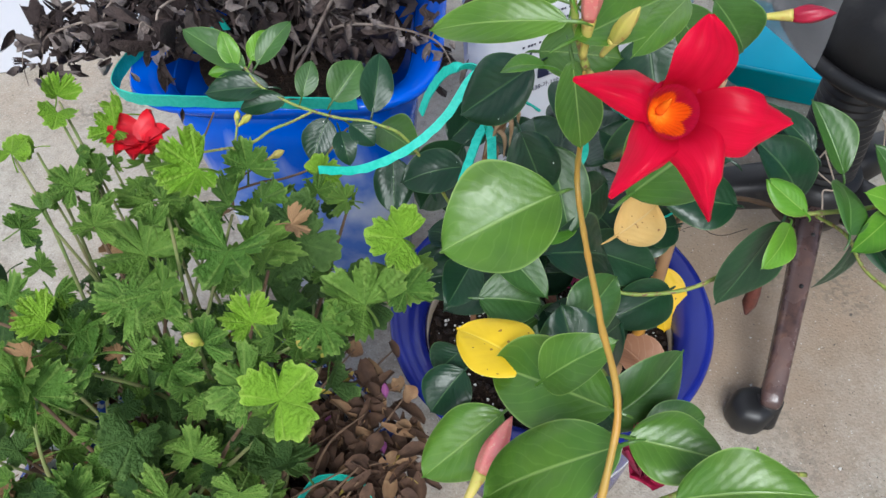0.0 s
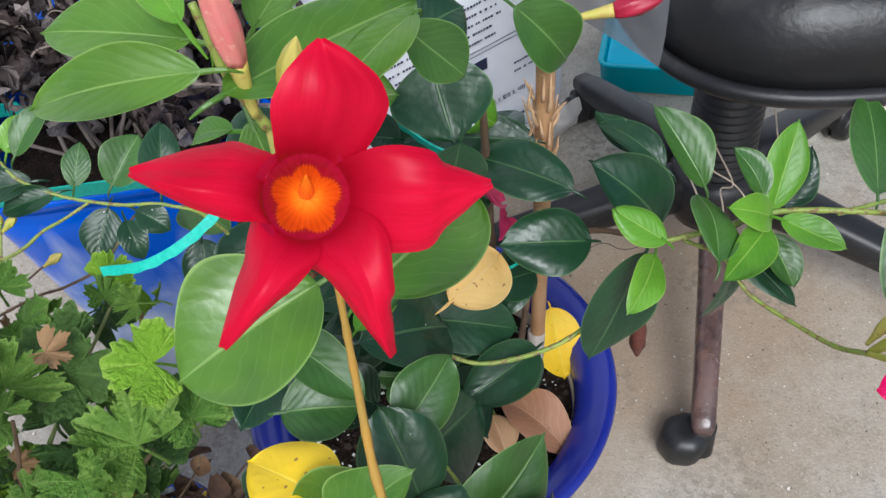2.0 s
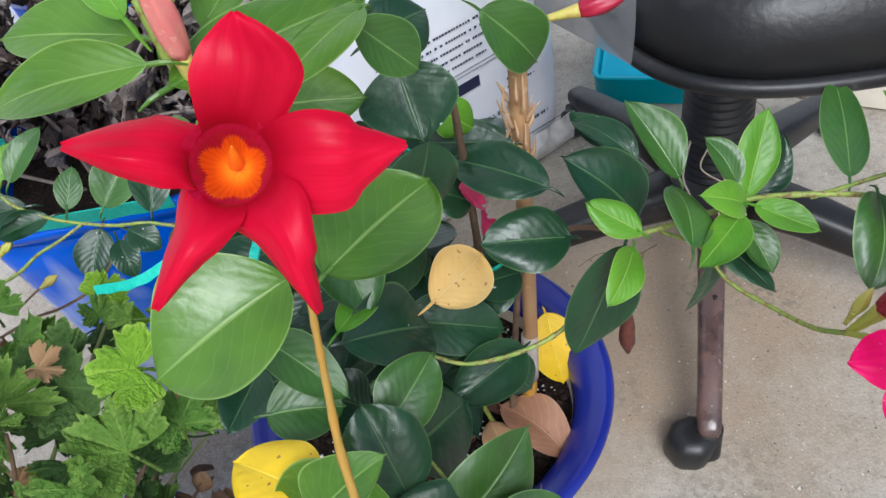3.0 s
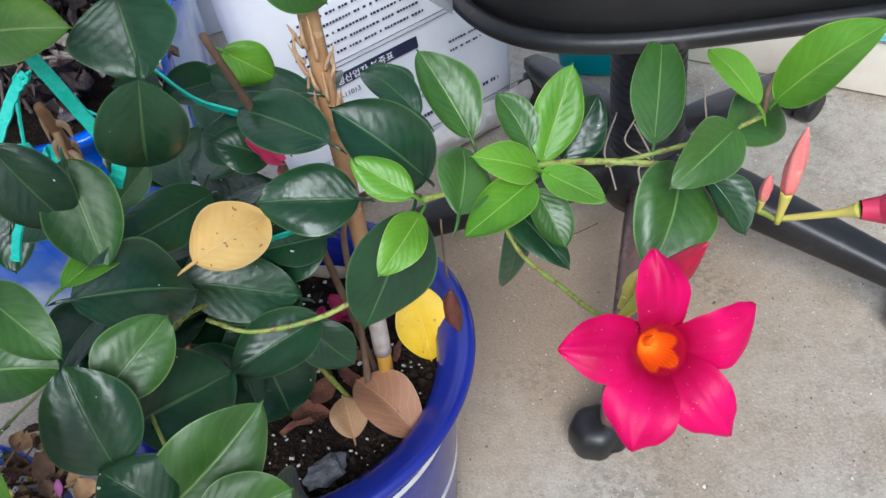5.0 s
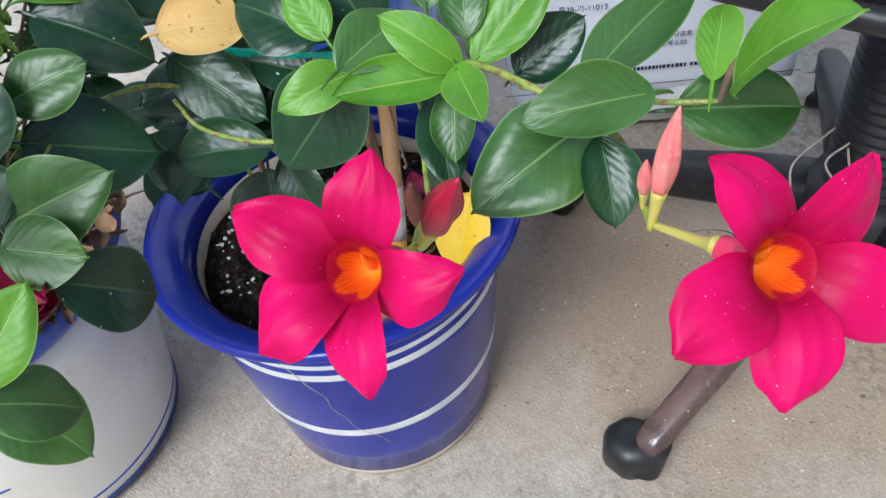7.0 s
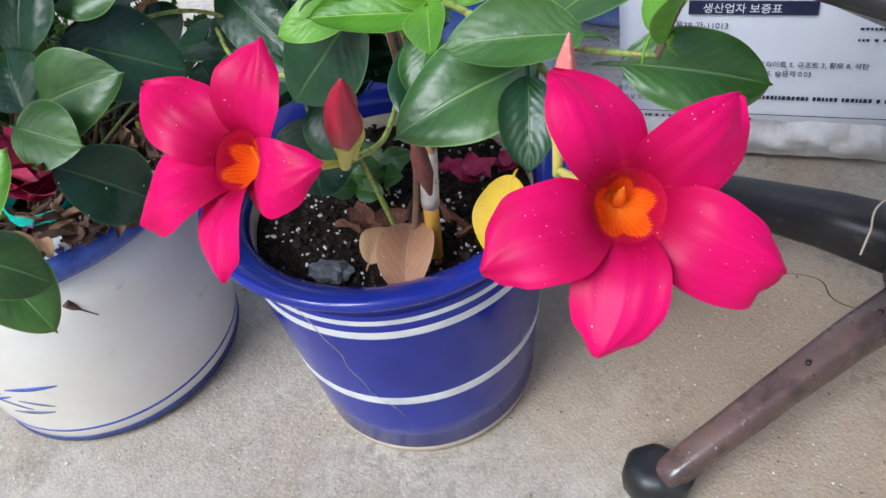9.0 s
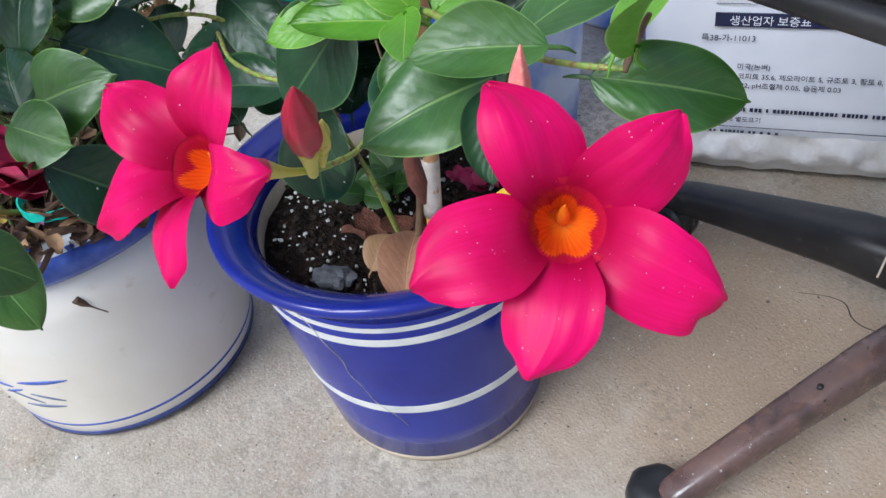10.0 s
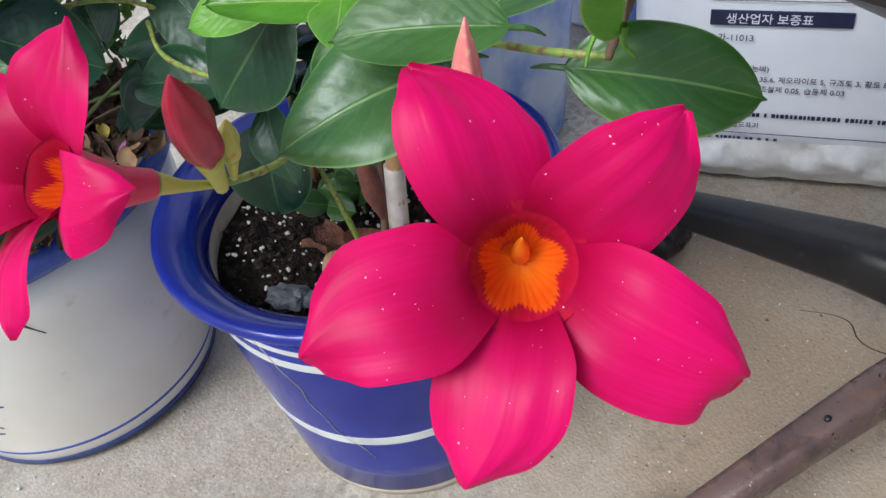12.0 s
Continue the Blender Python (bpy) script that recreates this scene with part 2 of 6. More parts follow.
# ---- pots ----
def blue_pot():
    t = thing("flower_pot", (-0.006, -0.001, 0), "glossy cobalt blue ceramic pot with white bands on concrete", "flower pot")
    part("body", lathe([(0.0, 0.014), (0.106, 0.014), (0.112, 0.016), (0.118, 0.06), (0.127, 0.13), (0.136, 0.20), (0.139, 0.236), (0.1365, 0.243),
                        (0.128, 0.243), (0.124, 0.20), (0.0, 0.198)]), BLUE_GLAZE, t)
    part("foot", lathe([(0.0, 0.0), (0.104, 0.0), (0.1085, 0.003), (0.1105, 0.0145), (0.0, 0.0145)]), BARE_CLAY, t, "unglazed clay foot ring")
    part("rim", lathe([(0.127, 0.200), (0.127, 0.246), (0.1280, 0.257), (0.1320, 0.2655), (0.139, 0.2712), (0.147, 0.2752), (0.154, 0.2780), (0.1585, 0.2788), (0.1618, 0.2772), (0.1634, 0.2738), (0.1624, 0.2700),
                       (0.1585, 0.2655), (0.150, 0.2615), (0.1435, 0.256), (0.1405, 0.248), (0.1385, 0.238), (0.134, 0.238)], 128), BLUE_GLAZE, t, "rolled glossy blue rim")
    part("inner_wall", lathe([(0.1268, 0.205), (0.1267, 0.246), (0.1264, 0.246), (0.1262, 0.205)]), BARE_CLAY, t, "bare clay inside the pot")

    wall = ((0.016, 0.112), (0.06, 0.118), (0.13, 0.127), (0.20, 0.136), (0.236, 0.139))

    def r(z):
        for (z0, r0), (z1, r1) in zip(wall, wall[1:]):
            if z <= z1:
                return r0 + (r1 - r0) * (z - z0) / (z1 - z0)
    for z, w in ((0.2300, 0.0055), (0.2135, 0.0085), (0.1085, 0.0110)):
        pro = [(r(z - w / 2) - 0.002, z - w / 2), (r(z - w / 2) + 0.0004, z - w / 2), (r(z + w / 2) + 0.0004, z + w / 2), (r(z + w / 2) - 0.002, z + w / 2)]
        part("band", lathe(pro, 160), WHITE_BAND, t, "white painted band", False)
    return t


def scatter(n, size, radius, at, mat, name, parent, label, flat=0.7, seed=1):
    """Small uneven crumbs on a disc, joined."""
    rnd = random.Random(seed)
    bm = bmesh.new()
    for _ in range(n):
        a, d = rnd.uniform(0, 6.283), radius * math.sqrt(rnd.random())
        s = size * rnd.uniform(0.5, 1.5)
        m = Matrix.Translation((at[0] + d * math.cos(a), at[1] + d * math.sin(a), at[2] + s * 0.15)) @ Euler((rnd.uniform(-1, 1), rnd.uniform(-1, 1), a)).to_matrix().to_4x4() @ Matrix.Diagonal((s, s * rnd.uniform(0.6, 1), s * flat, 1))
        g = bmesh.ops.create_icosphere(bm, subdivisions=1, radius=0.5, matrix=m)
        for v in g["verts"]:
            v.co += 0.18 * s * Vector((rnd.uniform(-1, 1), rnd.uniform(-1, 1), rnd.uniform(-1, 1)))
    return part(name, bm, mat, parent, label, smooth=False)


def soil_bed(name, radius, at, seed, label):
    bm = bmesh.new()
    n = 40
    rows = [[bm.verts.new((0, 0, 0.006))]]
    for k in range(1, 17):
        d = radius * k / 16
        rows.append([bm.verts.new((d * math.cos(a), d * math.sin(a), 0.005 * noise.noise((d * 60 * math.cos(a) + seed, d * 60 * math.sin(a), 1)) + 0.003 * noise.noise((d * 200 * math.cos(a), d * 200 * math.sin(a), seed)) - 0.006 * (k / 16) ** 3))
                     for a in (2 * math.pi * i / n for i in range(n))])
    for p, q in zip(rows, rows[1:]):
        for i in range(n):
            j = (i + 1) % n
            bm.faces.new((p[0], q[i], q[j]) if len(p) == 1 else (p[i], q[i], q[j], p[j]))
    ob = part(name, bm, SOIL)
    ob.location = at
    return tagged(ob, label, "soil", kind="stuff")


POT = blue_pot()
bed = soil_bed("soil", 0.1255, (-0.006, -0.001, 0.236), 3, "dark damp potting soil with white perlite")


def white_pot():
    t = thing("ceramic_pot", (-0.305, -0.228, 0), "cream ceramic pot with blue and white patterned rim", "flower pot")
    part("body", lathe([(0.0, 0.006), (0.120, 0.006), (0.134, 0.004), (0.1395, 0.010), (0.1430, 0.03), (0.150, 0.07), (0.156, 0.11), (0.161, 0.15), (0.1655, 0.20), (0.168, 0.250), (0.160, 0.250), (0.156, 0.20), (0.0, 0.198)], 128), CREAM_GLAZE, t)
    part("rim", lathe([(0.1665, 0.247), (0.174, 0.250), (0.1785, 0.257), (0.1785, 0.268), (0.174, 0.2745), (0.168, 0.2755)], 128), INK_BLUE, t, "deep blue rim edge")
    part("lip", lathe([(0.172, 0.2740), (0.170, 0.2775), (0.160, 0.282), (0.151, 0.280), (0.148, 0.262), (0.148, 0.205), (0.152, 0.205), (0.158, 0.262)], 128), PATTERN, t, "white lip with blue flower pattern")
    for z, w, m in ((0.0315, 0.0035, INK_BLUE), (0.0125, 0.0080, NAVY_BAND)):
        rr = 0.1428 if z > 0.02 else 0.1402
        part("band", lathe([(rr - 0.004, z - w / 2), (rr + 0.0006, z - w / 2), (rr + 0.0012, z + w / 2), (rr - 0.004, z + w / 2)], 128), m, t, "blue painted band")
    return t


def pattern():
    m, n, l, p = material("blue_white_pattern", 0.25, coat=0.3)
    col = mixed(m, noise_mask(m, 75.0, 0.52, 0.56, 3.0), (0.66, 0.68, 0.72), (0.04, 0.09, 0.42))
    l.new(col, p.inputs["Base Color"])
    return m


PATTERN = pattern()
WPOT = white_pot()
soil_bed("soil", 0.1475, (-0.305, -0.228, 0.232), 11, "dark soil covered with dry litter")


def drip_glaze():
    m, n, l, p = material("drip_glaze", 0.16, spec=0.4)
    tc = n.new("ShaderNodeTexCoord")
    sep = n.new("ShaderNodeSeparateXYZ")
    l.new(tc.outputs["Object"], sep.inputs[0])
    mp = n.new("ShaderNodeMapping")
    mp.inputs["Scale"].default_value = (1, 1, 0.12)
    l.new(tc.outputs["Object"], mp.inputs["Vector"])
    t = n.new("ShaderNodeTexNoise")
    t.inputs["Scale"].default_value, t.inputs["Detail"].default_value = 22, 4
    l.new(mp.outputs["Vector"], t.inputs["Vector"])
    add = n.new("ShaderNodeMath")
    add.operation = "MULTIPLY_ADD"
    add.inputs[1].default_value = 0.22
    l.new(t.outputs["Fac"], add.inputs[0])
    l.new(sep.outputs["Z"], add.inputs[2])
    r = n.new("ShaderNodeMapRange")
    r.inputs["From Min"].default_value, r.inputs["From Max"].default_value = 0.31, 0.41
    l.new(add.outputs[0], r.inputs["Value"])
    low = mixed(m, noise_mask(m, 9.0, 0.4, 0.62), (0.66, 0.73, 0.88), (0.10, 0.22, 0.70))
    l.new(mixed(m, r.outputs["Result"], low, (0.004, 0.11, 0.70)), p.inputs["Base Color"])
    return m


VIVID_GLAZE = worn("vivid_glaze", (0.004, 0.09, 0.66), (0.010, 0.13, 0.78), 8.0, 0.16, 0.02, 0.0005, 4, spec=0.4)
DRIP = drip_glaze()


def squarish(h, p=4.5):
    def f(a):
        c, s = math.cos(a), math.sin(a)
        k = h / (abs(c) ** p + abs(s) ** p) ** (1 / p)
        return k * c, k * s
    return f


def square_pot(at, turn, half, height, label):
    t = thing("square_pot", at, label, "flower pot")
    t.rotation_euler = (0, 0, radians(turn))

    def rings(levels):
        return [[(*squarish(h)(2 * math.pi * i / 96), z) for i in range(96)] for h, z in levels]
    k = half
    part("body", loft(rings([(k * 0.60, 0), (k * 0.63, 0.01), (k * 0.70, height * 0.4), (k * 0.80, height * 0.78), (k * 0.84, height * 0.93), (k * 0.78, height * 0.93), (k * 0.76, height * 0.7)])), DRIP, t)
    part("rim", loft(rings([(k * 0.80, height * 0.88), (k * 0.86, height * 0.92), (k * 0.985, height * 0.975), (k, height * 0.99), (k * 0.985, height), (k * 0.95, height), (k * 0.82, height * 0.965), (k * 0.765, height * 0.91), (k * 0.76, height * 0.85)]), False), VIVID_GLAZE, t, "vivid blue flared rim")
    return t


square_pot((-0.318, 0.325, 0), 4, 0.178, 0.40, "vivid blue square ceramic pot with drip glaze and dead plant")
soil_bed("soil", 0.128, (-0.318, 0.325, 0.355), 17, "dry brown soil in the square pot")
square_pot((-0.40, 0.74, 0), 10, 0.17, 0.44, "second vivid blue ceramic pot behind the dead plant")


# ---- office chair ----
def chair():
    cx, cy = 0.355, 0.34
    t = thing("office_chair", (cx, cy, 0), "black office chair with worn five-legged swivel base", "office chair")
    for k in range(5):
        a = radians(-105.5 + 72 * k)
        d = Vector((math.cos(a), math.sin(a), 0))
        steel = BROWN_STEEL if k == 0 else BLACK_PLASTIC
        if k == 0:
            side = Vector((-d.y, d.x, 0))
            rings = []
            for s, z, w, h in ((0.03, 0.128, 0.0175, 0.0250), (0.12, 0.112, 0.0160, 0.0210), (0.20, 0.088, 0.0145, 0.0175), (0.262, 0.0665, 0.0138, 0.0155), (0.300, 0.0535, 0.0136, 0.0145),
                               (0.309, 0.0500, 0.0128, 0.0132), (0.3145, 0.0480, 0.0100, 0.0100), (0.3165, 0.0475, 0.0050, 0.0050)):
                c = d * s + Vector((0.002, 0, z))
                up = (Vector((0, 0, 1)) + d * 0.32).normalized()
                rings.append([c + side * (w * math.copysign(abs(math.cos(q)) ** 0.62, math.cos(q))) + up * (h * math.copysign(abs(math.sin(q)) ** 0.62, math.sin(q))) for q in (2 * math.pi * i / 24 for i in range(24))])
            leg = part("leg", loft(rings), steel, t, "scuffed brown steel leg with flat top")
            for s, aside in ((0.100, 0.004), (0.122, -0.001), (0.172, 0.003)):
                q = d * s + Vector((0.002, 0, 0.1455 - 0.285 * s + 0.0205)) + side * aside
                part("bolt_hole", tube([q - Vector((0, 0, 0.003)), q + Vector((0, 0, 0.0014)) + side * 0.0004], (0.0026, 0.0026), 10), RUBBER, leg, "small dark hole")
            cap = []
            corners = [2 * math.pi * i / 7 + o for i in range(7) for o in (-0.13, 0.13)]
            for r, z in ((0.0235, 0.0), (0.0275, 0.0015), (0.0300, 0.009), (0.0305, 0.024), (0.0288, 0.036), (0.0262, 0.0405), (0.0200, 0.0455), (0.009, 0.0470)):
                cap.append([(r * 1.06 * math.cos(q), r * math.sin(q) - 0.10 * z, z) for q in corners])
            foot = part("rubber_foot", loft(cap), RUBBER, t, "black moulded plastic foot cap")
            foot.matrix_basis = Matrix.Translation((0.2568 - cx, 0.0490 - cy, 0)) @ pose(0, 0, 0, 0, 0, 24) @ Matrix.Diagonal((0.93, 0.93, 1, 1))
            part("socket", tube([d * 0.300 + Vector((0.002, 0, 0.046)), d * 0.312 + Vector((0, 0, 0.012))], (0.0165, 0.0175), 18), RUBBER, t, "worn black socket ring")
        else:
            rings = []
            for s, z, w, h in ((0.03, 0.135, 0.030, 0.030), (0.12, 0.122, 0.026, 0.026), (0.22, 0.098, 0.022, 0.021), (0.30, 0.078, 0.019, 0.017), (0.335, 0.070, 0.014, 0.013)):
                side = Vector((-d.y, d.x, 0))
                c = d * s + Vector((0, 0, z))
                rings.append([c + side * (w * math.copysign(abs(math.cos(q)) ** 0.6, math.cos(q))) + Vector((0, 0, h * math.copysign(abs(math.sin(q)) ** 0.6, math.sin(q)))) for q in (2 * math.pi * i / 16 for i in range(16))])
            part("leg", loft(rings), steel, t)
            castor(t, d * 0.325, a)
    part("hub", lathe([(0.0, 0.085), (0.05, 0.09), (0.058, 0.11), (0.058, 0.15), (0.05, 0.168), (0.0, 0.17)], 40), BLACK_PLASTIC, t)
    pro = [(0.0, 0.165)]
    for i in range(26):
        z = 0.167 + i * 0.0112
        pro += [(0.0385 - i * 0.0002, z), (0.0425 - i * 0.0002, z + 0.0030), (0.0425 - i * 0.0002, z + 0.0060), (0.0385 - i * 0.0002, z + 0.0090)]
    part("bellows", lathe(pro + [(0.0, 0.46)], 40), BLACK_PLASTIC, t, "ribbed black plastic column cover")
    ox, oy = 0.030, -0.080

    def ring(inset, z, hx=0.215, hy=0.272, p=4.2):
        out = []
        for i in range(96):
            c, s = math.cos(2 * math.pi * i / 96), math.sin(2 * math.pi * i / 96)
            k = 1 / (abs(c) ** p + abs(s) ** p) ** (1 / p)
            out.append((ox + (hx - inset) * k * c, oy + (hy - inset) * k * s, z))
        return out
    part("seat", loft([ring(0.12, 0.470), ring(0.07, 0.505), ring(0.02, 0.542), ring(0.0, 0.556), ring(0.0, 0.575), ring(0.008, 0.598), ring(0.026, 0.616), ring(0.06, 0.625), ring(0.10, 0.622), ring(0.165, 0.616)]), BLACK_VINYL, t, "dusty black vinyl seat")
    line = ring(-0.004, 0.556)
    part("piping", tube([*line, line[0]], (0.0062, 0.0062), 8, 200, False), BLACK_PLASTIC, t, "raised black edge piping")
    return t


def castor(t, at, a):
    c = part("castor", tube([(at.x, at.y, 0.075), (at.x, at.y, 0.05)], (0.008, 0.008), 10), BLACK_PLASTIC, t, "black twin-wheel castor")
    side = Vector((-math.sin(a), math.cos(a), 0))
    for s in (-1, 1):
        q = Vector((at.x, at.y, 0.0255)) + side * 0.004 * s
        part("wheel", tube([q, q + side * 0.018 * s], (0.025, 0.022), 24), RUBBER, c)
    part("hood", tube([Vector((at.x, at.y, 0.034)) - side * 0.012, Vector((at.x, at.y, 0.034)) + side * 0.012], (0.024, 0.024), 20), BLACK_PLASTIC, c)


chair()


# ---- plants ----
def leaf_material(name, a, b, vein, rough, spots=None, side=0.35, through=0.0, gloss=0.5, dots=0.835):
    """A leaf with midrib, side veins and relief along its own length and breadth."""
    m, n, l, p = material(name, rough, spec=gloss)
    uv = n.new("ShaderNodeUVMap")
    sep = n.new("ShaderNodeSeparateXYZ")
    l.new(uv.outputs["UV"], sep.inputs[0])
    u, v = sep.outputs["X"], math_node(m, "ABSOLUTE", math_node(m, "SUBTRACT", sep.outputs["Y"], 0.5))
    info = n.new("ShaderNodeObjectInfo")
    grow = math_node(m, "MULTIPLY", info.outputs["Random"], 0.9)
    col = mixed(m, grow, a, b)
    col = mixed(m, math_node(m, "MULTIPLY", noise_mask(m, 90.0, 0.35, 0.75), 0.5), col, b)
    col = mixed(m, math_node(m, "MULTIPLY", noise_mask(m, 26.0, 0.42, 0.66, 3.0), 0.55 if a[0] < 0.2 else 0.2), col, tuple(0.62 * c for c in a))
    col = mixed(m, math_node(m, "MULTIPLY", noise_mask(m, 19.0, 0.50, 0.74, 4.0), 0.35), col, (1.4 * b[0], 1.18 * b[1], b[2]))
    if spots:
        col = mixed(m, noise_mask(m, 300.0, dots, dots + 0.015, 0.0), col, spots)
    run = math_node(m, "MULTIPLY", math_node(m, "SUBTRACT", u, math_node(m, "MULTIPLY", v, 0.75)), 50.0)
    wave = math_node(m, "SINE", math_node(m, "ADD", run, math_node(m, "MULTIPLY", noise_mask(m, 55.0, 0.25, 0.75, 2.0), 5.0)))
    lines = ramp(m, wave, 0.86, 1.0)
    rib = ramp(m, v, 0.022, 0.008)
    edge = ramp(m, v, 0.474, 0.494)
    veins = math_node(m, "MAXIMUM", math_node(m, "MULTIPLY", lines, side), math_node(m, "MULTIPLY", rib, 0.65))
    veins = math_node(m, "MAXIMUM", veins, math_node(m, "MULTIPLY", edge, 0.75))
    l.new(mixed(m, veins, col, vein), p.inputs["Base Color"])
    h = math_node(m, "SUBTRACT", math_node(m, "MULTIPLY", wave, -0.085), math_node(m, "MULTIPLY", rib, 0.9))
    h = math_node(m, "ADD", h, math_node(m, "MULTIPLY", noise_mask(m, 130.0, 0.2, 0.8), 0.65))
    h = math_node(m, "ADD", h, math_node(m, "MULTIPLY", noise_mask(m, 48.0, 0.25, 0.75, 2.0), 1.3))
    bump(m, h, 0.42, 0.0012)
    worn_gloss = math_node(m, "MULTIPLY", noise_mask(m, 34.0, 0.3, 0.72, 6.0), 0.16)
    l.new(math_node(m, "ADD", worn_gloss, rough - 0.05), p.inputs["Roughness"])
    if through:
        tr = n.new("ShaderNodeBsdfTranslucent")
        l.new(mixed(m, veins, col, vein), tr.inputs["Color"])
        mx = n.new("ShaderNodeMixShader")
        mx.inputs[0].default_value = through
        l.new(p.outputs[0], mx.inputs[1])
        l.new(tr.outputs[0], mx.inputs[2])
        l.new(mx.outputs[0], n["Material Output"].inputs["Surface"])
    return m


LEAF = {
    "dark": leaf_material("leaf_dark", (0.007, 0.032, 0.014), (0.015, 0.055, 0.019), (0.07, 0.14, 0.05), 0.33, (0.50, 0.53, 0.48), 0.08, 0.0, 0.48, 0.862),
    "mid": leaf_material("leaf_mid", (0.030, 0.096, 0.012), (0.052, 0.140, 0.015), (0.19, 0.32, 0.09), 0.41, None, 0.09, 0.12, 0.74),
    "light": leaf_material("leaf_light", (0.060, 0.160, 0.012), (0.105, 0.225, 0.018), (0.28, 0.42, 0.11), 0.35, None, 0.10, 0.15, 0.66),
    "young": leaf_material("leaf_young", (0.088, 0.250, 0.014), (0.14, 0.33, 0.022), (0.34, 0.50, 0.10), 0.37, None, 0.10, 0.2, 0.50),
    "yellow": leaf_material("leaf_yellow", (0.80, 0.50, 0.008), (0.86, 0.60, 0.015), (0.90, 0.68, 0.08), 0.42, (0.35, 0.18, 0.03), 0.06, 0.15, 0.4, 0.79),
    "cream": leaf_material("leaf_cream", (0.66, 0.46, 0.17), (0.60, 0.38, 0.11), (0.70, 0.52, 0.24), 0.55, (0.33, 0.17, 0.06), 0.06, 0.15, 0.3, 0.78),
    "tan": leaf_material("leaf_tan", (0.40, 0.245, 0.125), (0.34, 0.19, 0.09), (0.48, 0.32, 0.18), 0.6, (0.20, 0.10, 0.05), 0.3),
    "brown": leaf_material("leaf_brown", (0.25, 0.115, 0.060), (0.33, 0.165, 0.09), (0.40, 0.23, 0.14), 0.6, (0.16, 0.07, 0.04), 0.5),
}
STEM_GREEN = worn("stem_green", (0.19, 0.28, 0.045), (0.29, 0.34, 0.065), 90.0, 0.5, 0.4, 0.0008, 4, (0.20, 0.12, 0.05), (0.52, 0.62))
STEM_ORANGE = worn("stem_orange", (0.46, 0.24, 0.035), (0.40, 0.26, 0.05), 40.0, 0.45, 0.2, 0.0005, 4)
STEM_BROWN = worn("stem_brown", (0.16, 0.10, 0.06), (0.10, 0.06, 0.035), 60.0, 0.75, 0.4, 0.001, 4)
BAMBOO = worn("bamboo", (0.42, 0.25, 0.12), (0.34, 0.18, 0.08), 30.0, 0.5, 0.2, 0.0006, 5, (0.55, 0.38, 0.22))
BAMBOO_GOLD = worn("bamboo_gold", (0.50, 0.27, 0.035), (0.42, 0.20, 0.03), 40.0, 0.4, 0.1, 0.0004)
PAPER_HUSK = worn("paper_husk", (0.58, 0.40, 0.24), (0.42, 0.25, 0.13), 60.0, 0.8, 0.4, 0.001, 5)
LEAF_RND = random.Random(21)


def outline(u):
    """Half width of a leaf along its length, with a short drawn-out point."""
    body = math.sin(math.pi * min(1.0, u / 0.97) ** 0.92) if u < 0.97 else 0.0
    return max(body ** 0.62, 0.10 * (1 - u) / 0.06 if u > 0.90 else 0.0)


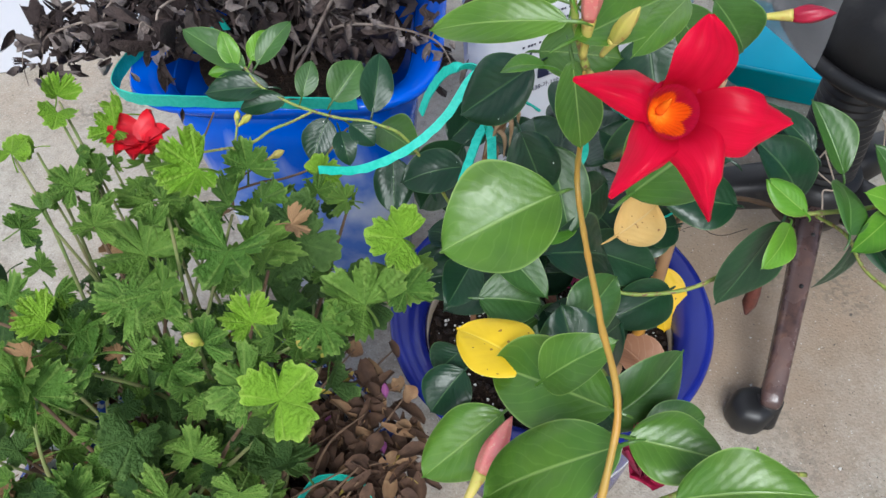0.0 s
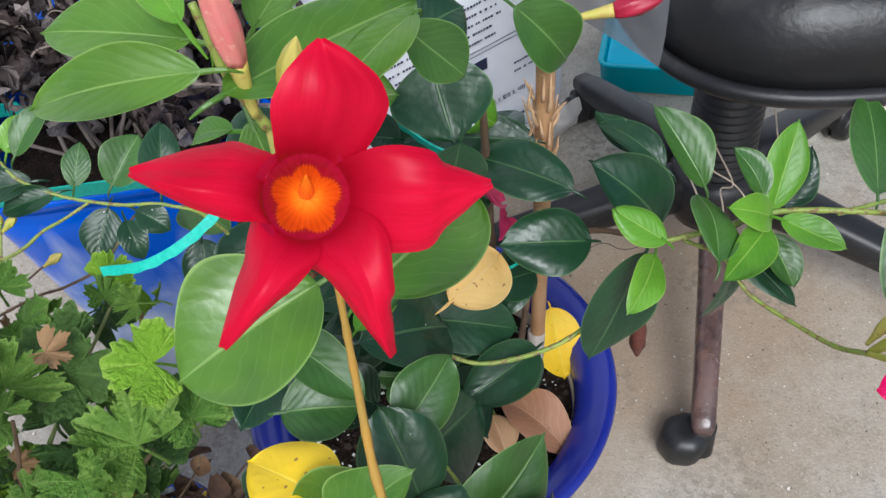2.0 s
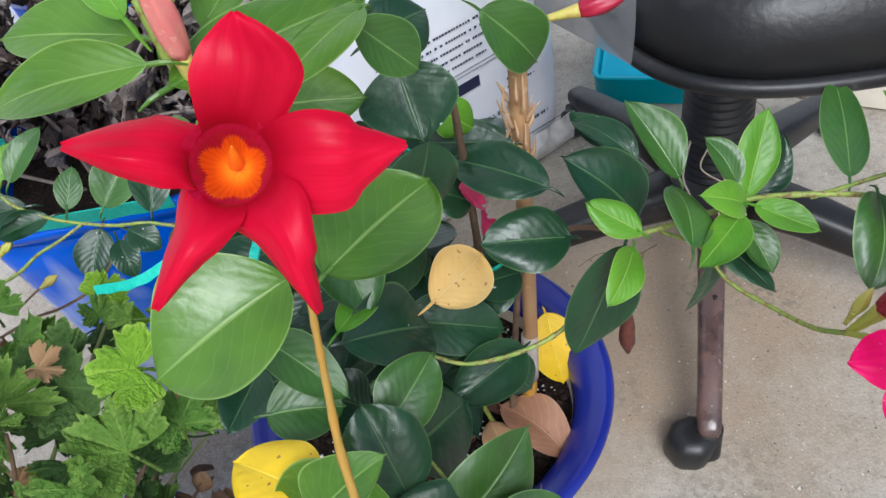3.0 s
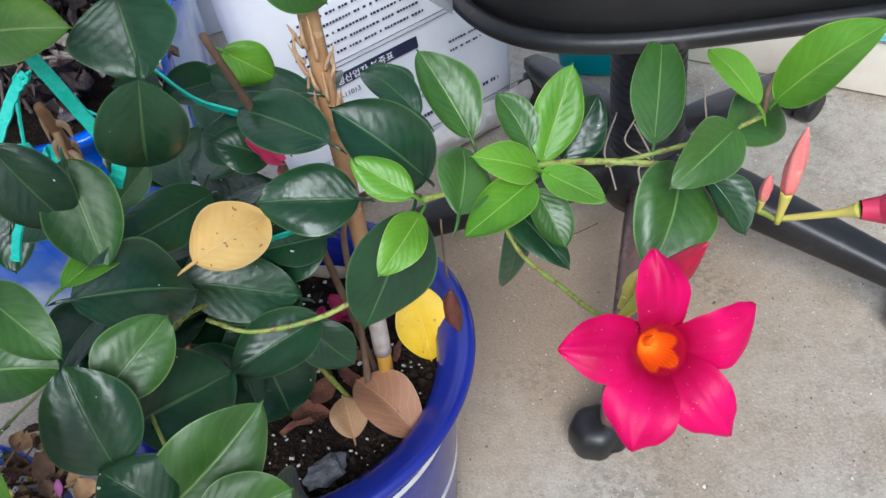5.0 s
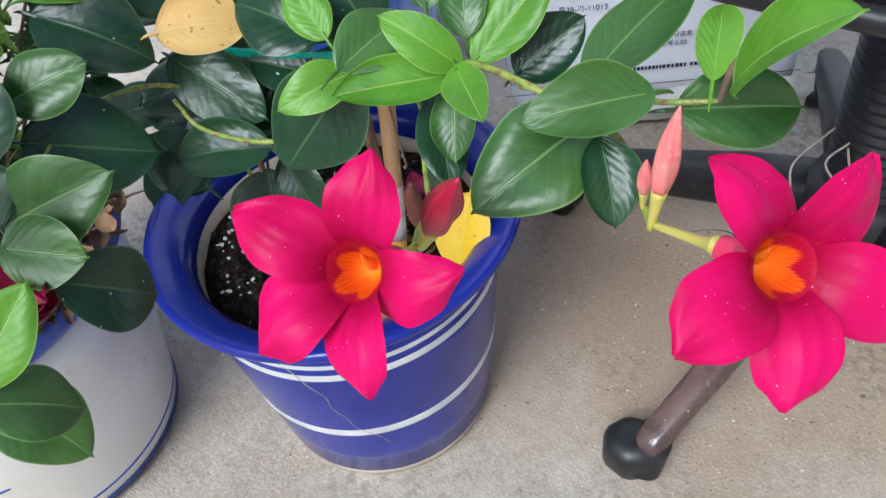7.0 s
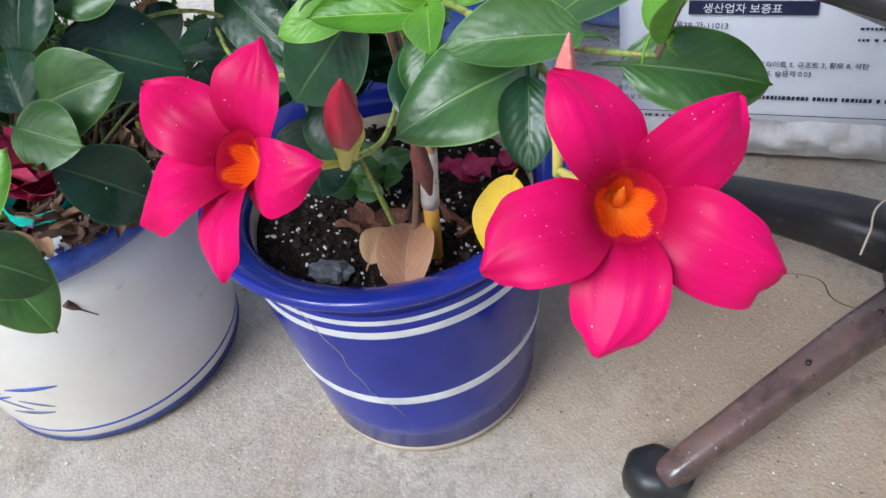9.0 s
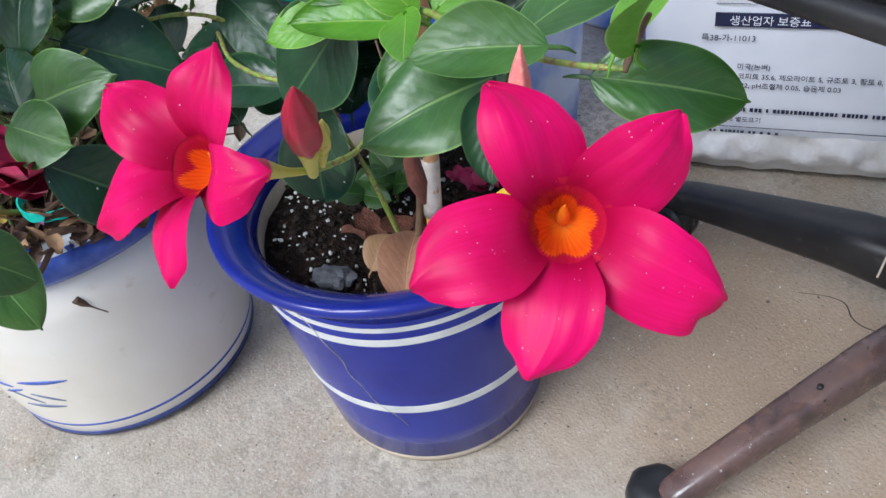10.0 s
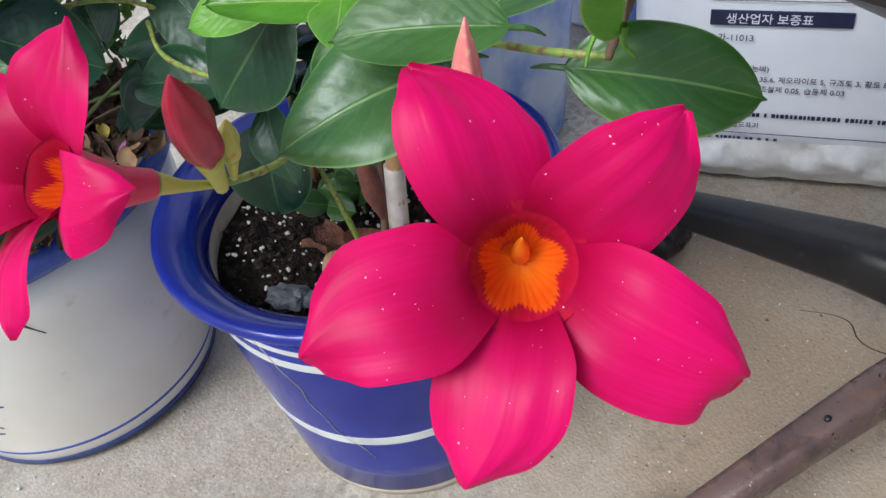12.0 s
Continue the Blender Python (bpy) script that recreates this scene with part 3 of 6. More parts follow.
def leaf(plant, base, tip, width, face, kind, stalk=0.010, fold=None, arch=None, name="leaf"):
    """One leaf from its stalk to its point, facing the given way."""
    rnd = LEAF_RND
    b, e = Vector(base), Vector(tip)
    d = e - b
    ln = d.length
    d.normalize()
    z = Vector(face)
    z = (z - z.dot(d) * d).normalized()
    s = d.cross(z)
    fold = rnd.uniform(0.08, 0.32) if fold is None else fold
    arch = rnd.uniform(-0.02, 0.12) if arch is None else arch
    twist = rnd.uniform(-0.25, 0.25)
    wav = rnd.uniform(0, 6.28)
    curl = rnd.uniform(-0.9, 0.7)
    bm = bmesh.new()
    uvl = bm.loops.layers.uv.new("UVMap")
    nu, nv = 36, 12
    grid, coords = [], {}
    for i in range(nu + 1):
        u = i / nu
        w = max(0.012, outline(u)) * width * 0.53
        row = []
        for j in range(nv + 1):
            v = 2 * j / nv - 1
            wv = w * (1 + 0.035 * math.sin(8 * u + wav + (1.7 if v > 0 else 0)))
            h = fold * w * abs(v) ** 1.4 + arch * ln * math.sin(math.pi * u) - 0.07 * ln * u ** 3
            h += 0.030 * width * math.sin(8 * u + wav + (1.2 if v > 0 else 0)) * v * v * v * v + 0.012 * width * math.sin(5 * u + 3 * v + wav) + twist * w * v * u
            h += 0.0005 * width * math.sin(58 * (u - abs(v) * 0.30)) * (1 - v ** 4) * min(1.0, 4 * abs(v)) * math.sin(math.pi * u)
            h += curl * width * max(0.0, abs(v) - 0.55) ** 2 * math.sin(math.pi * u) - 0.035 * width * math.exp(-(v * 5) ** 2) * math.sin(math.pi * u)
            vert = bm.verts.new(b + d * (u * ln) + s * (wv * v) + z * h)
            coords[vert] = (u, 0.5 + v / 2)
            row.append(vert)
        grid.append(row)
    for p, q in zip(grid, grid[1:]):
        for j in range(nv):
            f = bm.faces.new((p[j], p[j + 1], q[j + 1], q[j]))
            f.smooth = True
            for lp in f.loops:
                lp[uvl].uv = coords[lp.vert]
    if stalk:
        before = set(bm.faces)
        r = 0.0008 + 0.008 * width
        tube([b + d * 0.004, b - d * stalk * 0.5 - z * stalk * 0.2, b - d * stalk * 0.9 - z * stalk * 0.7], (r, r * 0.9, r * 0.35), 6, 6, False, bm)
        for f in set(bm.faces) - before:
            for lp in f.loops:
                lp[uvl].uv = (0.5, 0.72)
    me = bpy.data.meshes.new(name)
    bm.to_mesh(me)
    bm.free()
    me.materials.append(LEAF[kind])
    ob = new(name, me)
    ob.parent = plant
    ob.matrix_parent_inverse = Matrix.Translation(plant.location).inverted()
    text = {"yellow": "bright yellow dying leaf", "cream": "pale cream withered leaf"}.get(kind)
    if text:
        ob["label"] = text
    return ob


def held(ob, plant):
    """Hangs a part that was built in world places under its plant."""
    ob.parent = plant
    ob.matrix_parent_inverse = Matrix.Translation(plant.location).inverted()
    return ob


def stem(plant, points, radii, mat, name="stem", label=""):
    return held(part(name, tube(points, radii, 8, 8 * len(points), True, None, 0.22), mat, None, label), plant)


def petal_material(name, a, b, dark, dust=None, deep=0.42, veins=26):
    m, n, l, p = material(name, 0.36, spec=0.12)
    uv = n.new("ShaderNodeUVMap")
    sep = n.new("ShaderNodeSeparateXYZ")
    l.new(uv.outputs["UV"], sep.inputs[0])
    u, v = sep.outputs["X"], sep.outputs["Y"]
    mp = n.new("ShaderNodeMapping")
    mp.inputs["Scale"].default_value = (1.1, veins, 1)
    l.new(uv.outputs["UV"], mp.inputs["Vector"])
    t = n.new("ShaderNodeTexNoise")
    t.inputs["Scale"].default_value, t.inputs["Detail"].default_value = 2.0, 4.0
    l.new(mp.outputs["Vector"], t.inputs["Vector"])
    col = mixed(m, ramp(m, t.outputs["Fac"], 0.3, 0.7), a, b)
    col = mixed(m, math_node(m, "MULTIPLY", ramp(m, u, deep, 0.0), 0.9), col, dark)
    col = mixed(m, math_node(m, "MULTIPLY", noise_mask(m, 38.0, 0.45, 0.76), 0.7), col, dark)
    edge = math_node(m, "MULTIPLY", ramp(m, u, 0.86, 1.0), noise_mask(m, 60.0, 0.42, 0.6))
    col = mixed(m, math_node(m, "MULTIPLY", edge, 0.7), col, dark)
    if dust:
        col = mixed(m, noise_mask(m, 1500.0, 0.862, 0.875, 0.0), col, dust)
    l.new(col, p.inputs["Base Color"])
    bump(m, t.outputs["Fac"], 0.12, 0.0006)
    tr = n.new("ShaderNodeBsdfTranslucent")
    l.new(col, tr.inputs["Color"])
    mx = n.new("ShaderNodeMixShader")
    mx.inputs[0].default_value = 0.22
    l.new(p.outputs[0], mx.inputs[1])
    l.new(tr.outputs[0], mx.inputs[2])
    l.new(mx.outputs[0], n["Material Output"].inputs["Surface"])
    return m


PINK = petal_material("petal_pink", (0.62, 0.001, 0.098), (0.68, 0.004, 0.140), (0.32, 0.001, 0.030), (0.80, 0.5, 0.6), veins=14)
RED = petal_material("petal_red", (0.58, 0.002, 0.025), (0.66, 0.004, 0.042), (0.32, 0.001, 0.012), veins=14)
def throat_material():
    """Orange inside the funnel, ending in ragged teeth against the crimson of the petals."""
    m, n, l, p = material("throat_orange", 0.5, spec=0.2)
    uv = n.new("ShaderNodeUVMap")
    sep = n.new("ShaderNodeSeparateXYZ")
    l.new(uv.outputs["UV"], sep.inputs[0])
    r, a = sep.outputs["X"], math_node(m, "MULTIPLY", sep.outputs["Y"], 6.2832)
    teeth = math_node(m, "MULTIPLY", math_node(m, "ABSOLUTE", math_node(m, "SINE", math_node(m, "MULTIPLY", math_node(m, "ADD", a, 0.35), 2.5))), 0.15)
    frill = math_node(m, "MULTIPLY", math_node(m, "SINE", math_node(m, "MULTIPLY", a, 62.0)), 0.022)
    low = math_node(m, "MULTIPLY", math_node(m, "SINE", a), -0.07)
    reach = math_node(m, "ADD", math_node(m, "ADD", math_node(m, "ADD", teeth, frill), low), 0.55)
    out = ramp(m, math_node(m, "SUBTRACT", r, reach), -0.012, 0.012)
    ribs = ramp(m, math_node(m, "SINE", math_node(m, "MULTIPLY", a, 30.0)), -0.3, 1.0)
    deep = mixed(m, math_node(m, "MULTIPLY", ribs, 0.5), (0.74, 0.095, 0.001), (0.56, 0.045, 0.001))
    deep = mixed(m, ramp(m, r, 0.60, 0.20), deep, (0.78, 0.20, 0.003))
    l.new(mixed(m, out, deep, (0.36, 0.002, 0.028)), p.inputs["Base Color"])
    bump(m, ribs, 0.25, 0.0004)
    return m


THROAT = throat_material()
TUBE_PINK = worn("tube_pink", (0.58, 0.018, 0.085), (0.62, 0.05, 0.12), 60.0, 0.5, 0.1, 0.0004, 4)
THROAT_YELLOW = worn("throat_yellow", (0.78, 0.22, 0.005), (0.72, 0.15, 0.003), 200.0, 0.5, 0.0)
CALYX = worn("calyx", (0.46, 0.46, 0.07), (0.55, 0.44, 0.12), 60.0, 0.5, 0.1, 0.0004, 4, (0.45, 0.20, 0.06), (0.6, 0.75))
BUD_PINK = worn("bud_pink", (0.72, 0.16, 0.17), (0.66, 0.24, 0.20), 120.0, 0.45, 0.2, 0.0005, 4, (0.72, 0.36, 0.26), (0.58, 0.7))
BUD_RED = worn("bud_red", (0.38, 0.008, 0.04), (0.30, 0.006, 0.03), 90.0, 0.42, 0.2, 0.0005, 4)


def flower(name, plant, at, face, across, size, petals, mat, neck, flare=1.0):
    """A five-petalled trumpet flower; petals: reach and angle of the point, of the shoulder on either side, the backward curl and the roll of the margins."""
    n = Vector(face).normalized()
    x = Vector(across)
    x = (x - x.dot(n) * n).normalized()
    y = n.cross(x)
    c = Vector(at)
    owner = plant

    def polar(r, deg):
        return Vector((r * math.cos(radians(deg)), r * math.sin(radians(deg)), 0))

    def dish(r):
        """Height of the trumpet over its middle plane at a distance from the axis."""
        q = max(0.0, min(1.0, (r - 0.17) / 0.60))
        return -0.36 * flare * (1 - q) ** 2.6
    head = held(part("flower_throat", throat(c, n, x, y, size, dish), THROAT, None, "orange throat of the open flower"), owner)
    tip = [c + size * (0.03 * y - 0.62 * n), c + size * (0.06 * y - 0.52 * n), c + size * (0.095 * y - 0.44 * n), c + size * (0.125 * y - 0.36 * n)]
    held(part("stamen_cone", tube(tip, (size * 0.050, size * 0.044, size * 0.028, size * 0.004), 12, 12), THROAT_YELLOW, None, "yellow cone in the throat"), owner)
    nu, nv = 30, 20
    for k, (reach, deg, lr, la, rr, ra, curl, roll) in enumerate(petals):
        mid, bulge = (la + ra) / 2, 0.505 if roll < 0.1 else 0.462
        left = spline([polar(0.248, mid + 50), polar(lr * 0.56 + 0.06, mid + max(38, (la - mid) * 1.36)), polar(lr, la), polar((lr + reach) * bulge, (la + deg) / 2), polar(reach, deg + 1.4)], nu + 1)
        right = spline([polar(0.248, mid - 50), polar(rr * 0.56 + 0.06, mid - max(38, (mid - ra) * 1.36)), polar(rr, ra), polar((rr + reach) * bulge, (ra + deg) / 2), polar(reach, deg - 1.4)], nu + 1)
        bm = bmesh.new()
        uvl = bm.loops.layers.uv.new("UVMap")
        grid, uvs = [], {}
        ph = LEAF_RND.uniform(0, 6)
        bend = LEAF_RND.uniform(-0.25, 0.25)
        for i in range(nu + 1):
            u = i / nu
            row = []
            for j in range(nv + 1):
                v = 2 * j / nv - 1
                p = left[i].lerp(right[i], j / nv)
                arc = left[i].length + (right[i].length - left[i].length) * j / nv
                p = p.lerp(p.normalized() * arc, (1 - u) ** 3)
                rim = math.sin(math.pi * min(1.0, u * 1.02)) ** 0.7
                p = p * (1 + (0.014 * math.sin(11 * u + 4 * v + ph) + 0.010 * math.sin(23 * u - 3 * v + 2 * ph)) * abs(v) ** 3 * rim)
                r = p.length
                q = max(0.0, min(1.2, (r - 0.20) / 0.8))
                h = dish(r) - curl * q ** 2.4 - roll * (abs(v) ** 3.5) * rim * (0.4 + 0.6 * u)
                h += -0.13 * v * rim * (0.35 + 0.65 * (1 - u)) + 0.028 * math.sin(4.2 * u + 2.3 * v + ph) * u + 0.016 * math.sin(10 * u + ph) * v ** 4 * u
                h += 0.045 * math.exp(-((v - bend) * 3.2) ** 2) * rim - 0.020 * math.exp(-((v - bend) * 9) ** 2) * rim
                h += 0.003 * math.sin(17 * v + ph) * rim * (1 - 0.5 * u) - 0.05 * max(0.0, u - 0.86) / 0.14 * curl / 0.05 * 0.3
                vert = bm.verts.new(c + size * (p.x * x + p.y * y + h * n))
                uvs[vert] = (u, 0.5 + v / 2)
                row.append(vert)
            grid.append(row)
        for p, q in zip(grid, grid[1:]):
            for j in range(nv):
                fc = bm.faces.new((p[j], p[j + 1], q[j + 1], q[j]))
                for lp in fc.loops:
                    lp[uvl].uv = uvs[lp.vert]
        held(part("petal", bm, mat), owner)
    back = [c - n * size * 0.70, c.lerp(Vector(neck[0]), 0.80), *[Vector(p) for p in neck]]
    rings = []
    for r, h in ((0.225, -0.33), (0.222, -0.38), (0.212, -0.45), (0.195, -0.55), (0.172, -0.66), (0.150, -0.72)):
        rings.append([c + size * (r * (math.cos(a) * x + math.sin(a) * y) + h * n) for a in (2 * math.pi * i / 28 for i in range(28))])
    held(part("flower_tube", loft(rings, False), TUBE_PINK, None, "flower tube behind the petals"), owner)
    held(part("tube_neck", tube(back[:2], (size * 0.160, size * 0.105), 14, 14, False), TUBE_PINK), owner)
    held(part("calyx", tube(back[1:], (size * 0.092, size * 0.046, size * 0.034), 10, 12), CALYX, None, "pale yellow-green flower stalk"), owner)
    return head


def throat(c, n, x, y, size, dish):
    """The funnel inside the flower, from its floor up to where the petals part."""
    bm = bmesh.new()
    uvl = bm.loops.layers.uv.new("UVMap")
    rings, uvs = [], {}
    seg = 90
    shape = ((0.300, dish(0.30) - 0.010), (0.270, dish(0.27) - 0.008), (0.245, dish(0.245) - 0.014), (0.222, dish(0.222) - 0.014), (0.200, -0.37), (0.180, -0.42), (0.160, -0.48), (0.138, -0.54), (0.112, -0.60), (0.08, -0.64), (0.02, -0.66))
    for k, (r, h) in enumerate(shape):
        ring = []
        for i in range(seg):
            a = 2 * math.pi * i / seg
            vert = bm.verts.new(c + size * (r * (math.cos(a) * x + math.sin(a) * y) + (h + 0.008 * math.sin(5 * a)) * n))
            uvs[vert] = (r / 0.30, a / 6.2832)
            ring.append(vert)
        rings.append(ring)
    for p, q in zip(rings, rings[1:]):
        for i in range(seg):
            f = bm.faces.new((p[i], p[(i + 1) % seg], q[(i + 1) % seg], q[i]))
            for lp in f.loops:
                u, w = uvs[lp.vert]
                lp[uvl].uv = (u, 1.0 if i == seg - 1 and w == 0.0 else w)
    f = bm.faces.new(rings[-1])
    for lp in f.loops:
        lp[uvl].uv = uvs[lp.vert]
    return bm


def bud(plant, base, tip, radius, mat, name="bud", cal=0.35):
    """A closed twisted bud on a pale calyx."""
    b, e = Vector(base), Vector(tip)
    g = b.lerp(e, cal)
    held(part("bud_calyx", tube([b, b.lerp(e, cal * 0.5), g], (radius * 0.35, radius * 0.5, radius * 0.75), 10, 8), CALYX), plant)
    d = (e - g).normalized()
    x = d.cross(Vector((0.2, 0.5, 0.8))).normalized()
    y = d.cross(x)
    rings = []
    for i in range(15):
        u = i / 14
        r = radius * max(0.05, math.sin(math.pi * (0.18 + 0.82 * u) ** 0.9) ** 0.8)
        rings.append([g + (e - g) * u + r * (1 + 0.13 * math.cos(5 * a + 5 * u)) * (math.cos(a) * x + math.sin(a) * y) for a in (2 * math.pi * k / 20 for k in range(20))])
    return held(part(name, loft(rings), mat, None, "closed twisted flower bud"), plant)


def climber():
    t = thing("mandevilla_plant", (0.06, -0.03, 0.236), "flowering climber with glossy dark leaves in the blue pot", "plant")
    G = STEM_GREEN
    stem(t, [(0.062, -0.032, 0.232), (0.075, -0.02, 0.34), (0.09, -0.03, 0.45), (0.12, -0.05, 0.50), (0.155, -0.085, 0.525)], (0.0030, 0.0024, 0.0020, 0.0017), STEM_BROWN)
    stem(t, [(0.05, -0.03, 0.232), (0.03, -0.05, 0.36), (0.02, -0.10, 0.47), (0.0, -0.16, 0.49), (0.03, -0.22, 0.49)], (0.0022, 0.0016, 0.0012, 0.0010), STEM_GREEN)
    stem(t, [(0.07, -0.01, 0.232), (0.06, 0.0, 0.40), (0.06, -0.02, 0.53), (0.06, -0.05, 0.62)], (0.003, 0.0028, 0.0022), STEM_BROWN)
    stem(t, [(0.155, -0.085, 0.522), (0.195, -0.085, 0.530), (0.224, -0.084, 0.537), (0.262, -0.095, 0.543), (0.302, -0.098, 0.533), (0.320, -0.115, 0.525), (0.333, -0.130, 0.526)], (0.0018, 0.0017, 0.0016), G)
    stem(t, [(0.255, -0.094, 0.541), (0.282, -0.088, 0.540), (0.315, -0.086, 0.546), (0.336, -0.080, 0.549)], (0.0014, 0.0013, 0.0011), G)
    stem(t, [(0.172, -0.083, 0.520), (0.195, -0.091, 0.509), (0.208, -0.110, 0.495), (0.228, -0.135, 0.494), (0.240, -0.158, 0.503), (0.250, -0.171, 0.513)], (0.0013, 0.0013, 0.0015), G)
    stem(t, [(0.018, -0.112, 0.470), (0.045, -0.118, 0.462), (0.085, -0.112, 0.462), (0.115, -0.100, 0.470), (0.145, -0.085, 0.50)], (0.0013, 0.0016, 0.0013), G)
    stem(t, [(0.336, -0.080, 0.548), (0.338, -0.076, 0.560), (0.341, -0.073, 0.569)], (0.0012, 0.0016, 0.0010), STEM_BROWN)
    leaf(t, (0.150, -0.086, 0.515), (0.1125, -0.1232, 0.4566), 0.050, (0.58, -0.44, 0.68), "dark", fold=0.08)
    leaf(t, (0.1546, -0.0892, 0.5162), (0.1320, -0.1274, 0.5113), 0.0230, (0.40, -0.55, 0.74), "young")
    leaf(t, (0.1556, -0.1036, 0.5439), (0.1263, -0.0942, 0.5661), 0.0205, (0.35, -0.60, 0.72), "young")
    leaf(t, (0.2178, -0.0913, 0.5339), (0.1817, -0.1333, 0.5411), 0.0235, (0.35, -0.50, 0.79), "young")
    leaf(t, (0.2203, -0.0874, 0.5364), (0.1893, -0.1016, 0.5645), 0.0205, (0.25, -0.60, 0.76), "young")
    leaf(t, (0.2229, -0.0810, 0.5357), (0.2462, -0.0448, 0.5712), 0.0250, (0.30, -0.66, 0.69), "young")
    leaf(t, (0.2226, -0.0948, 0.5428), (0.2520, -0.1196, 0.5409), 0.0180, (0.20, -0.60, 0.77), "young")
    leaf(t, (0.2181, -0.0912, 0.5267), (0.2318, -0.1165, 0.5055), 0.0210, (0.25, -0.52, 0.81), "mid")
    leaf(t, (0.2180, -0.0776, 0.5447), (0.2038, -0.0564, 0.5672), 0.0210, (0.40, -0.64, 0.66), "mid")
    leaf(t, (0.1794, -0.1236, 0.5463), (0.1830, -0.0692, 0.5467), 0.0290, (0.40, -0.58, 0.71), "mid")
    leaf(t, (0.1600, -0.0748, 0.5275), (0.1187, -0.0709, 0.5818), 0.0430, (0.30, -0.62, 0.73), "dark")
    leaf(t, (0.1871, -0.0653, 0.5452), (0.1638, -0.0282, 0.5825), 0.0300, (0.45, -0.60, 0.66), "mid")
    leaf(t, (0.235, -0.066, 0.522), (0.259, -0.042, 0.546), 0.028, (0.38, -0.64, 0.75), "dark")
    leaf(t, (0.1190, -0.0730, 0.5168), (0.0623, -0.0799, 0.5307), 0.0400, (0.30, -0.50, 0.81), "dark")
    leaf(t, (0.109, -0.062, 0.551), (0.050, -0.024, 0.557), 0.036, (0.45, -0.63, 0.75), "dark")
    leaf(t, (0.061, -0.029, 0.518), (0.033, -0.036, 0.542), 0.029, (0.24, -0.54, 0.81), "dark")
    leaf(t, (0.0257, -0.0499, 0.513), (-0.0054, -0.1182, 0.543), 0.033, (0.54, -0.46, 0.71), "dark")
    leaf(t, (0.029, -0.112, 0.520), (0.064, -0.071, 0.513), 0.038, (0.36, -0.53, 0.77), "cream", fold=0.1)
    leaf(t, (-0.020, -0.149, 0.542), (0.029, -0.117, 0.505), 0.048, (0.46, -0.36, 0.81), "dark")
    leaf(t, (-0.002, -0.193, 0.518), (0.029, -0.156, 0.531), 0.036, (0.49, -0.36, 0.79), "mid")
    leaf(t, (0.006, -0.200, 0.500), (0.043, -0.147, 0.466), 0.054, (0.58, -0.48, 0.66), "dark", fold=0.05)
    leaf(t, (0.018, -0.238, 0.474), (0.0757, -0.1955, 0.5029), 0.047, (0.58, -0.50, 0.66), "mid", fold=0.12)
    leaf(t, (0.0455, -0.2500, 0.4850), (0.0893, -0.2312, 0.4826), 0.036, (0.52, -0.42, 0.74), "mid", fold=0.12)
    leaf(t, (0.030, -0.240, 0.482), (0.002, -0.228, 0.509), 0.038, (0.55, -0.40, 0.74), "dark")
    leaf(t, (0.011, -0.061, 0.371), (0.019, -0.080, 0.305), 0.063, (0.16, -0.17, 0.97), "dark")
    leaf(t, (0.038, -0.073, 0.416), (0.005, -0.104, 0.410), 0.032, (0.39, -0.44, 0.81), "dark")
    leaf(t, (0.054, -0.074, 0.412), (0.084, -0.084, 0.369), 0.032, (0.06, -0.59, 0.80), "dark")
    leaf(t, (0.049, -0.083, 0.452), (0.010, -0.094, 0.478), 0.039, (0.25, -0.27, 0.93), "dark")
    leaf(t, (0.084, -0.050, 0.466), (0.041, -0.067, 0.455), 0.034, (0.17, -0.38, 0.91), "dark")
    leaf(t, (0.046, -0.104, 0.636), (0.022, -0.096, 0.573), 0.042, (0.38, -0.69, 0.62), "dark")
    leaf(t, (-0.020, -0.091, 0.585), (-0.003, -0.136, 0.546), 0.038, (0.32, -0.55, 0.77), "mid")
    leaf(t, (-0.017, -0.086, 0.540), (-0.001, -0.050, 0.545), 0.021, (0.33, -0.35, 0.88), "mid")
    leaf(t, (0.150, -0.032, 0.548), (0.134, 0.001, 0.559), 0.024, (0.45, -0.44, 0.87), "dark")
    leaf(t, (0.033, 0.013, 0.550), (0.007, -0.016, 0.565), 0.027, (0.33, -0.55, 0.77), "dark")
    leaf(t, (0.093, -0.007, 0.545), (0.004, 0.006, 0.556), 0.032, (0.41, -0.44, 0.80), "dark")
    leaf(t, (0.206, -0.086, 0.512), (0.194, -0.088, 0.438), 0.018, (0.41, -0.47, 0.86), "dark")
    leaf(t, (0.281, -0.085, 0.543), (0.298, -0.012, 0.563), 0.028, (0.05, -0.43, 0.88), "mid")
    leaf(t, (0.333, -0.080, 0.557), (0.318, -0.033, 0.563), 0.017, (0.17, -0.51, 0.86), "young")
    leaf(t, (0.341, -0.080, 0.558), (0.378, -0.096, 0.610), 0.029, (0.05, -0.44, 0.88), "young")
    leaf(t, (0.302, -0.112, 0.544), (0.320, -0.132, 0.519), 0.022, (0.42, -0.38, 0.91), "dark")
    leaf(t, (0.202, -0.087, 0.515), (0.233, -0.123, 0.497), 0.024, (0.36, -0.31, 0.88), "dark")
    leaf(t, (0.073, -0.246, 0.470), (0.080, -0.203, 0.418), 0.042, (0.50, -0.35, 0.79), "dark")
    leaf(t, (0.083, -0.300, 0.462), (0.121, -0.2917, 0.4099), 0.038, (0.62, -0.12, 0.77), "mid")
    leaf(t, (0.102, -0.309, 0.477), (0.112, -0.267, 0.513), 0.029, (0.55, -0.01, 0.84), "young")
    leaf(t, (0.103, -0.312, 0.473), (0.117, -0.278, 0.435), 0.034, (0.44, -0.10, 0.89), "mid")
